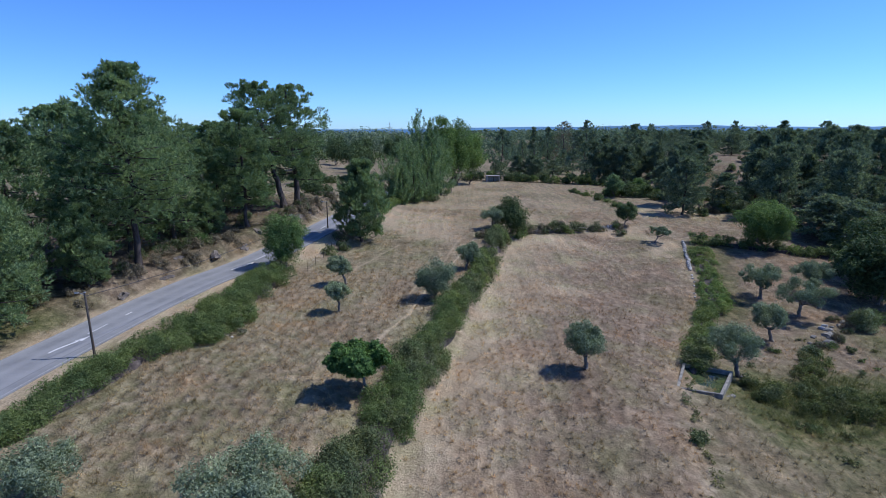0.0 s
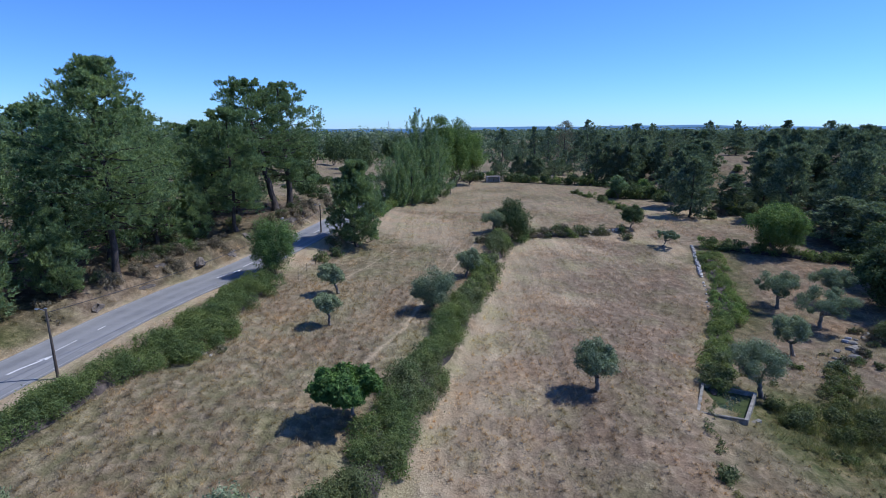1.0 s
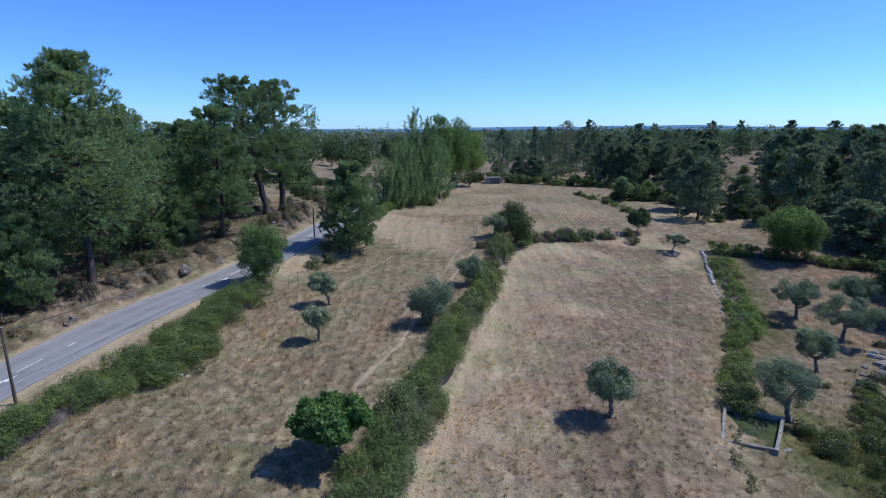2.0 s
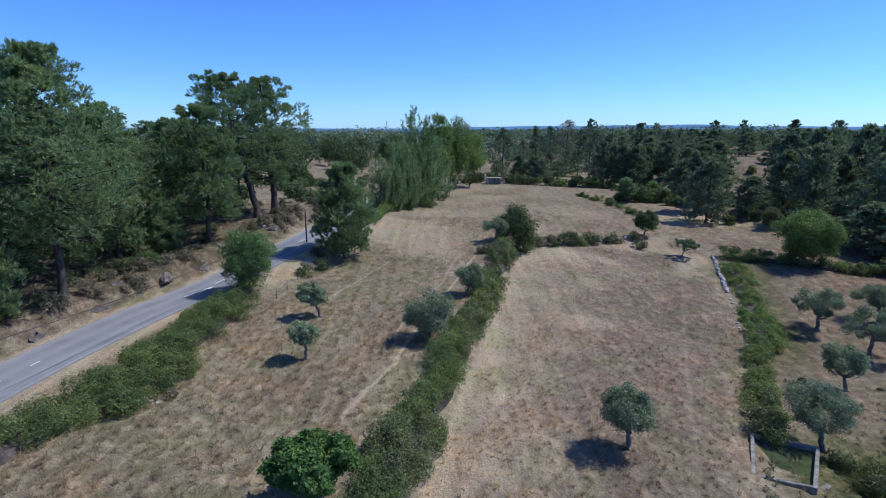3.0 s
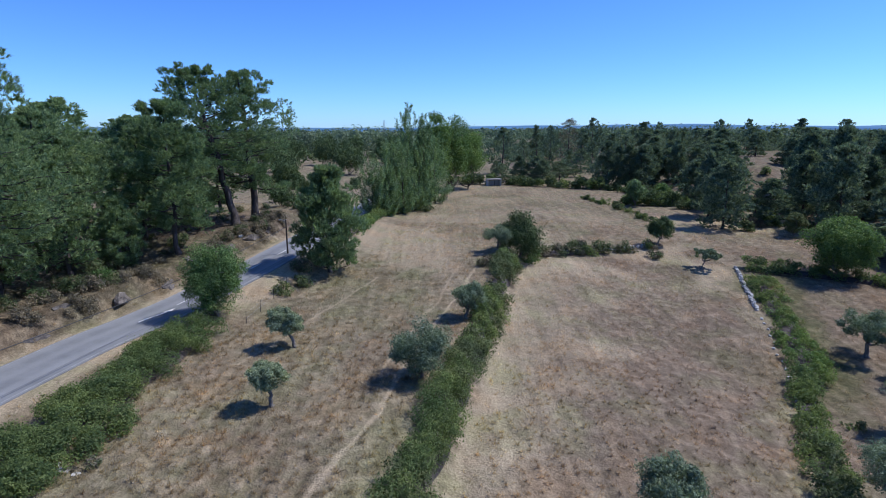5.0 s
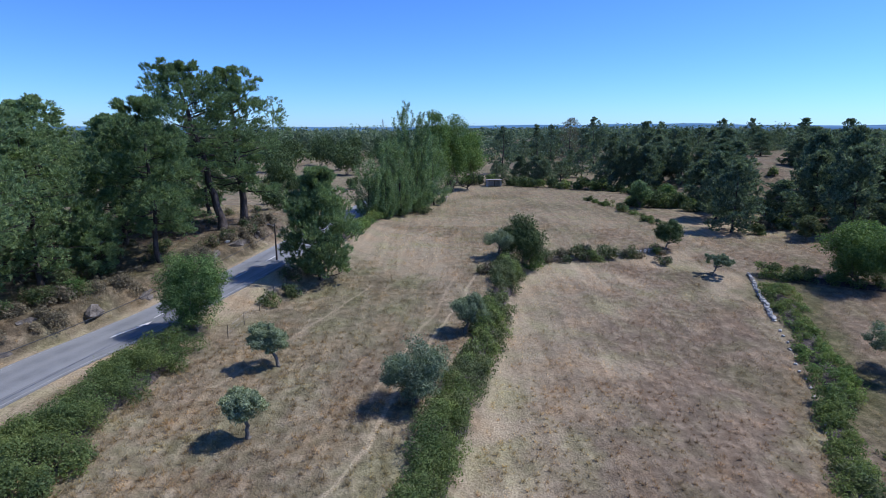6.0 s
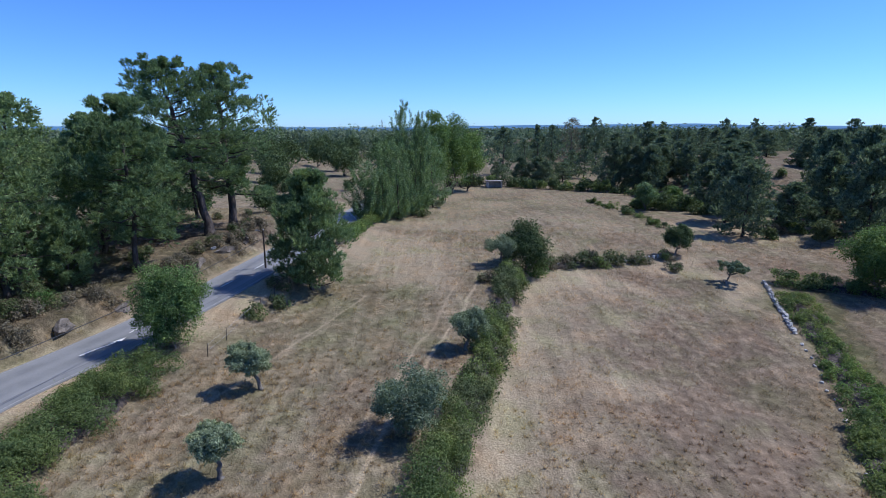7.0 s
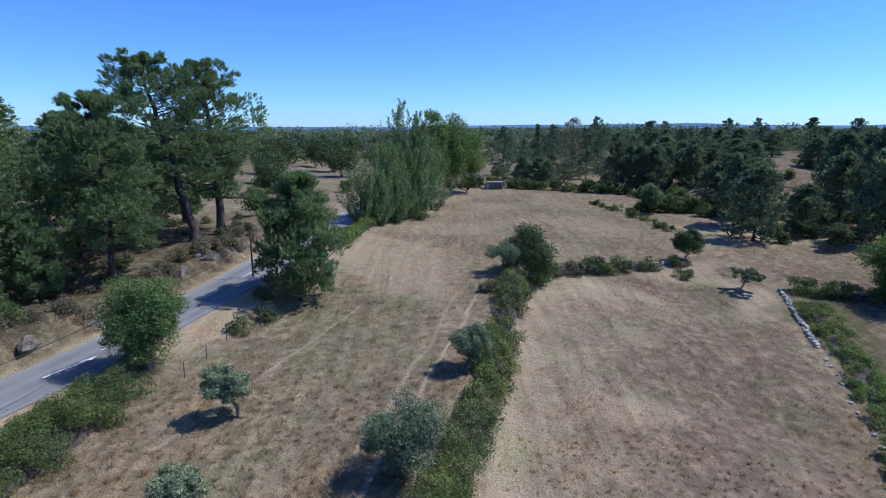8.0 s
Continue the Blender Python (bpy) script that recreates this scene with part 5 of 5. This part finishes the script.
# bare little tree and grey brush beside the field pole
rng = np.random.default_rng(77)
snag = thing("dead_tree", 58.6, 123.6, float(land(58.6, 123.6)) - 0.1, "small bare leaning dead tree in dry grass", "tree")
part("trunk", tube(bend(rng, (0, 0, 0), (-0.7, 0, 1.7), 7, 0.1, 0.4), np.linspace(0.16, 0.08, 7), 7), OLIVE_BARK, snag, smooth=True)
for k in range(7):
    a = k * 0.9
    part("limb", tube(bend(rng, (-0.7, 0, 1.6), (-0.7 + 1.6 * math.cos(a), 0.9 * math.sin(a), 2.2 + 0.35 * (k % 3)), 6, 0.15, 0.6), np.linspace(0.06, 0.015, 6), 5), OLIVE_BARK, snag)
bush("dry_bush", 60.2, 121.6, 3.2, 2.2, 78, [DEAD, DEAD], "grey-brown leafless bush beside the pole", "", 0.22)
bush("dry_bush", -24.6, 95.6, 2.4, 1.5, 79, [DEAD, DULL], "grey-brown half-dry bush on the bank", "", 0.2)

# field shed at the far end
shed = thing("field_shed", 17.5, 193.0, float(land(17.5, 193)), "small grey stone field shed with lean-to roof", "shed", yaw=8)
block(shed, "wall", (0, 0.9, 1.0), (4.4, 0.3, 2.0), STONE)
block(shed, "wall", (-2.05, -0.3, 0.9), (0.3, 2.0, 1.8), STONE)
block(shed, "wall", (2.05, -0.3, 0.9), (0.3, 2.0, 1.8), STONE)
block(shed, "post", (0, -1.1, 0.8), (0.14, 0.14, 1.6), TIMBER)
block(shed, "roof", (0, -0.1, 2.06), (4.9, 2.9, 0.1), SHEET, label="rusty grey corrugated roof sheet")

# wire fence between road and field
fence = thing("wire_fence", 0, 0, 0, "old wire fence on thin timber posts", "fence")
fp = [(-17.6, 69.0), (-17.3, 72.2), (-16.9, 75.4), (-16.4, 78.6), (-15.9, 81.6)]
for x, y in fp:
    z = float(land(x, y))
    part("post", tube(np.array([(x, y, z - 0.2), (x + 0.02, y, z + 0.6), (x + 0.05, y, z + 1.2)]), [0.035, 0.03, 0.028], 6), TIMBER, fence)
for hgt in (0.5, 1.0):
    part("wire", tube(np.array([(x + 0.03, y, float(land(x, y)) + hgt) for x, y in fp]), np.full(len(fp), 0.008), 4), STEEL, fence)

# ---------------------------------------------------------------- grasses
def tussocks(name, seed, count, x0, x1, y0, y1, allow, length, label, n=9, mat=None, lean=0.7):
    rng = np.random.default_rng(seed)
    x, y = rng.uniform(x0, x1, count), rng.uniform(y0, y1, count)
    keep = allow(x, y) * (0.85 + 0.4 * wave(x, y, 3.7, seed) + 0.35 * wave(x, y, 1.1, seed + 2)) > rng.uniform(0, 1, count)
    keep &= ~on_track(x, y)
    keep &= (tufty(x, y) < 0.2) | (mounds(x, y, 0.85, 0.0) > 0.25)
    keep &= (mat is not None) | (cover(x, y)[:, 1] < rng.uniform(0.3, 1.1, count))
    x, y = x[keep], y[keep]
    P = np.stack([x, y, land(x, y) - 0.02], -1)
    axis = np.tile([0.0, 0.0, 1.0], (len(P), 1))
    V, F = blades(rng, P, axis, n, length, 0.027, lean)
    root = land(V[:, 0], V[:, 1])
    V[:, 2] = root + 0.02 + np.abs(V[:, 2] - root)
    ob = new(name, mesh(name, V, F, mat or GRASS, False, mat is None))
    return tagged(ob, label, "grass", "", "stuff")


def mound_tussocks(name, x0, x1, y0, y1, allow, label, n=30, length=0.36, seed=9):
    """One rounded tuft of arching blades on each mound."""
    rng = np.random.default_rng(seed)
    a, b = np.meshgrid(np.arange(x0 / 0.85, x1 / 0.85), np.arange(y0 / 0.85, y1 / 0.85))
    x, y, r, h = mound_at(np.floor(a.ravel()), np.floor(b.ravel()), 0.85, 0.0)
    keep = allow(x, y) & ~on_track(x, y) & (cover(x, y)[:, 1] < rng.uniform(0.35, 1.2, len(x))) & (h > 0.42)
    x, y, h = x[keep], y[keep], h[keep]
    P = np.stack([x, y, land(x, y) - 0.05], -1)
    V, F = blades(rng, P, np.tile([0.0, 0.0, 0.9], (len(P), 1)), n, length, 0.03, 0.75)
    size = np.repeat(h * 1.25, n * 3)[:, None]
    V = np.repeat(P, n * 3, 0) + (V - np.repeat(P, n * 3, 0)) * size
    V[:, 2] = np.maximum(V[:, 2], land(V[:, 0], V[:, 1]) + 0.01)
    return tagged(new(name, mesh(name, V, F, GRASS, False, True)), label, "grass", "", "stuff")


def in_right(x, y): return (x > hedge_x(y) + 0.2) & (x < wall_x(y) - 0.2) & (y < 99 + 0.2 * (x - 14))
def in_left(x, y): return (x < hedge_x(y) - 2.8) & (x - road_x(y) > 9.5) & (y < 120)


mound_tussocks("grass_tussocks", -4, 30, 18, 64, in_right, "rounded dry grass tussocks of the mown field")
mound_tussocks("grass_tussocks", -27, 6, 18, 70, in_left, "rounded dry grass tussocks of the orchard field", 30, 0.42, 10)
mound_tussocks("grass_tussocks", 14, 52, 22, 58, lambda x, y: x > wall_x(y) + 1.2, "rounded green and dry tussocks on rough ground", 24, 0.4, 11)
tussocks("dry_grass", 401, 17000, -2, 42, 18, 104, in_right, 0.3, "mown straw-coloured tussocks of the field")
tussocks("dry_grass", 402, 20000, -27, 12, 18, 118, in_left, 0.34, "straw-coloured tussocks of the orchard field")
tussocks("dry_grass", 403, 8000, 16, 66, 22, 125, lambda x, y: (x > wall_x(np.minimum(y, 95)) + 1.5) | (y > 107), 0.45, "dry and green grass tussocks below the wall")
tussocks("dry_grass", 404, 8000, -62, -12, 34, 130, lambda x, y: np.abs(x - road_x(y)) > 3.7, 0.42, "dry roadside grass on the bank")
tussocks("dry_grass", 406, 12000, -14, 46, 100, 196, lambda x, y: (x - road_x(y) > 8) & (y > 107 - 0.2 * x), 0.32, "short dry stubble of the far field", 7)
tussocks("rushes", 405, 1700, 24, 50, 34, 54, lambda x, y: (np.hypot((x - 34) / 10, (y - 42 - 0.15 * (x - 33)) / 4.6) + 0.25 * wave(x, y, 1.2, 3) < 0.9), 0.95, "green rushes on damp ground beside the tank", 26, RUSH, 0.6)
rnd = random.Random(29)
for k in range(80):
    x, y = rnd.uniform(19, 58), rnd.uniform(26, 62)
    if x < float(wall_x(y)) + 2.5 or math.hypot(x - 23.6, y - 44.4) < 5 or any(math.hypot(x - a, y - b) < 2.2 for a, b in ((27.5, 47.1), (36.6, 57.4), (44.1, 64.6))):
        continue
    bush("weed", x, y, rnd.uniform(0.8, 2.2), rnd.uniform(0.3, 0.9), 900 + k, [(DULL, RUSH, BRAMBLE)[k % 3], DULL], "low dusty weeds in rough grass", "weeds", 0.15, "weed", 0.3)
rnd = random.Random(23)
for k in range(34):
    a, r = rnd.uniform(0, 6.28), rnd.random() ** 0.5
    if k < 24:
        x, y = 32.0 + 8.0 * r * math.cos(a), 42.6 + 2.4 * r * math.sin(a) - 1.2 * r * math.cos(a)
    else:
        x, y = 33.5 + (k - 24) * 0.6 + rnd.uniform(-1, 1), 46.5 + (k - 24) * 0.75 + rnd.uniform(-1, 1)
    w = rnd.uniform(1.9, 3.2)
    if x < 26.8:
        continue
    bush("rush_clump", x, y, w, rnd.uniform(1.1, 1.9) if k < 24 else rnd.uniform(0.7, 1.2), 700 + k, [BROOM, (BROOM, RUSH, DULL)[k % 3]], "dark olive-green broom and rush clump on damp ground", leaf=0.12, category="rush", group="rush clumps", share=0.5)
for k in range(16):                                       # broken stony bank beyond the olives
    f = (k + rnd.random()) / 16
    x, y, sz = 39.5 + 10.5 * f + rnd.uniform(-1, 1), 55.6 + 9.3 * f ** 1.2 + rnd.uniform(-0.9, 0.9), rnd.uniform(0.35, 0.85)
    ob = new("rock", GREY_STONES[k % 4])
    ob.matrix_basis = pose(x, y, float(land(x, y)) + 0.02 * sz, rnd.uniform(-15, 15), rnd.uniform(-15, 15), rnd.uniform(0, 360)) @ Matrix.Diagonal((sz * 1.3, sz, sz * 0.7, 1))
    tagged(ob, "grey granite boulder in a crumbling bank", "rock", "boulders")
    if k % 2:
        bush("dry_bush", x + rnd.uniform(-1, 1), y - 0.9, rnd.uniform(1.4, 2.4), rnd.uniform(0.5, 0.9), 760 + k, [(DEAD, DULL)[k % 4 == 1], DEAD], "grey-brown dry scrub on a stony bank", "", 0.12)
for k, (x, y, w, hgt) in enumerate(((49.0, 60.6, 3.8, 2.7), (51.8, 62.5, 3.4, 2.2), (38.6, 53.6, 2.6, 1.1), (41.5, 55.2, 2.2, 0.9))):
    bush("shrub", x, y, w, hgt, 780 + k, [DULL, (OLIVE, BRAMBLE)[k % 2]], "grey-green shrub on the stony bank", "field shrubs", 0.14)
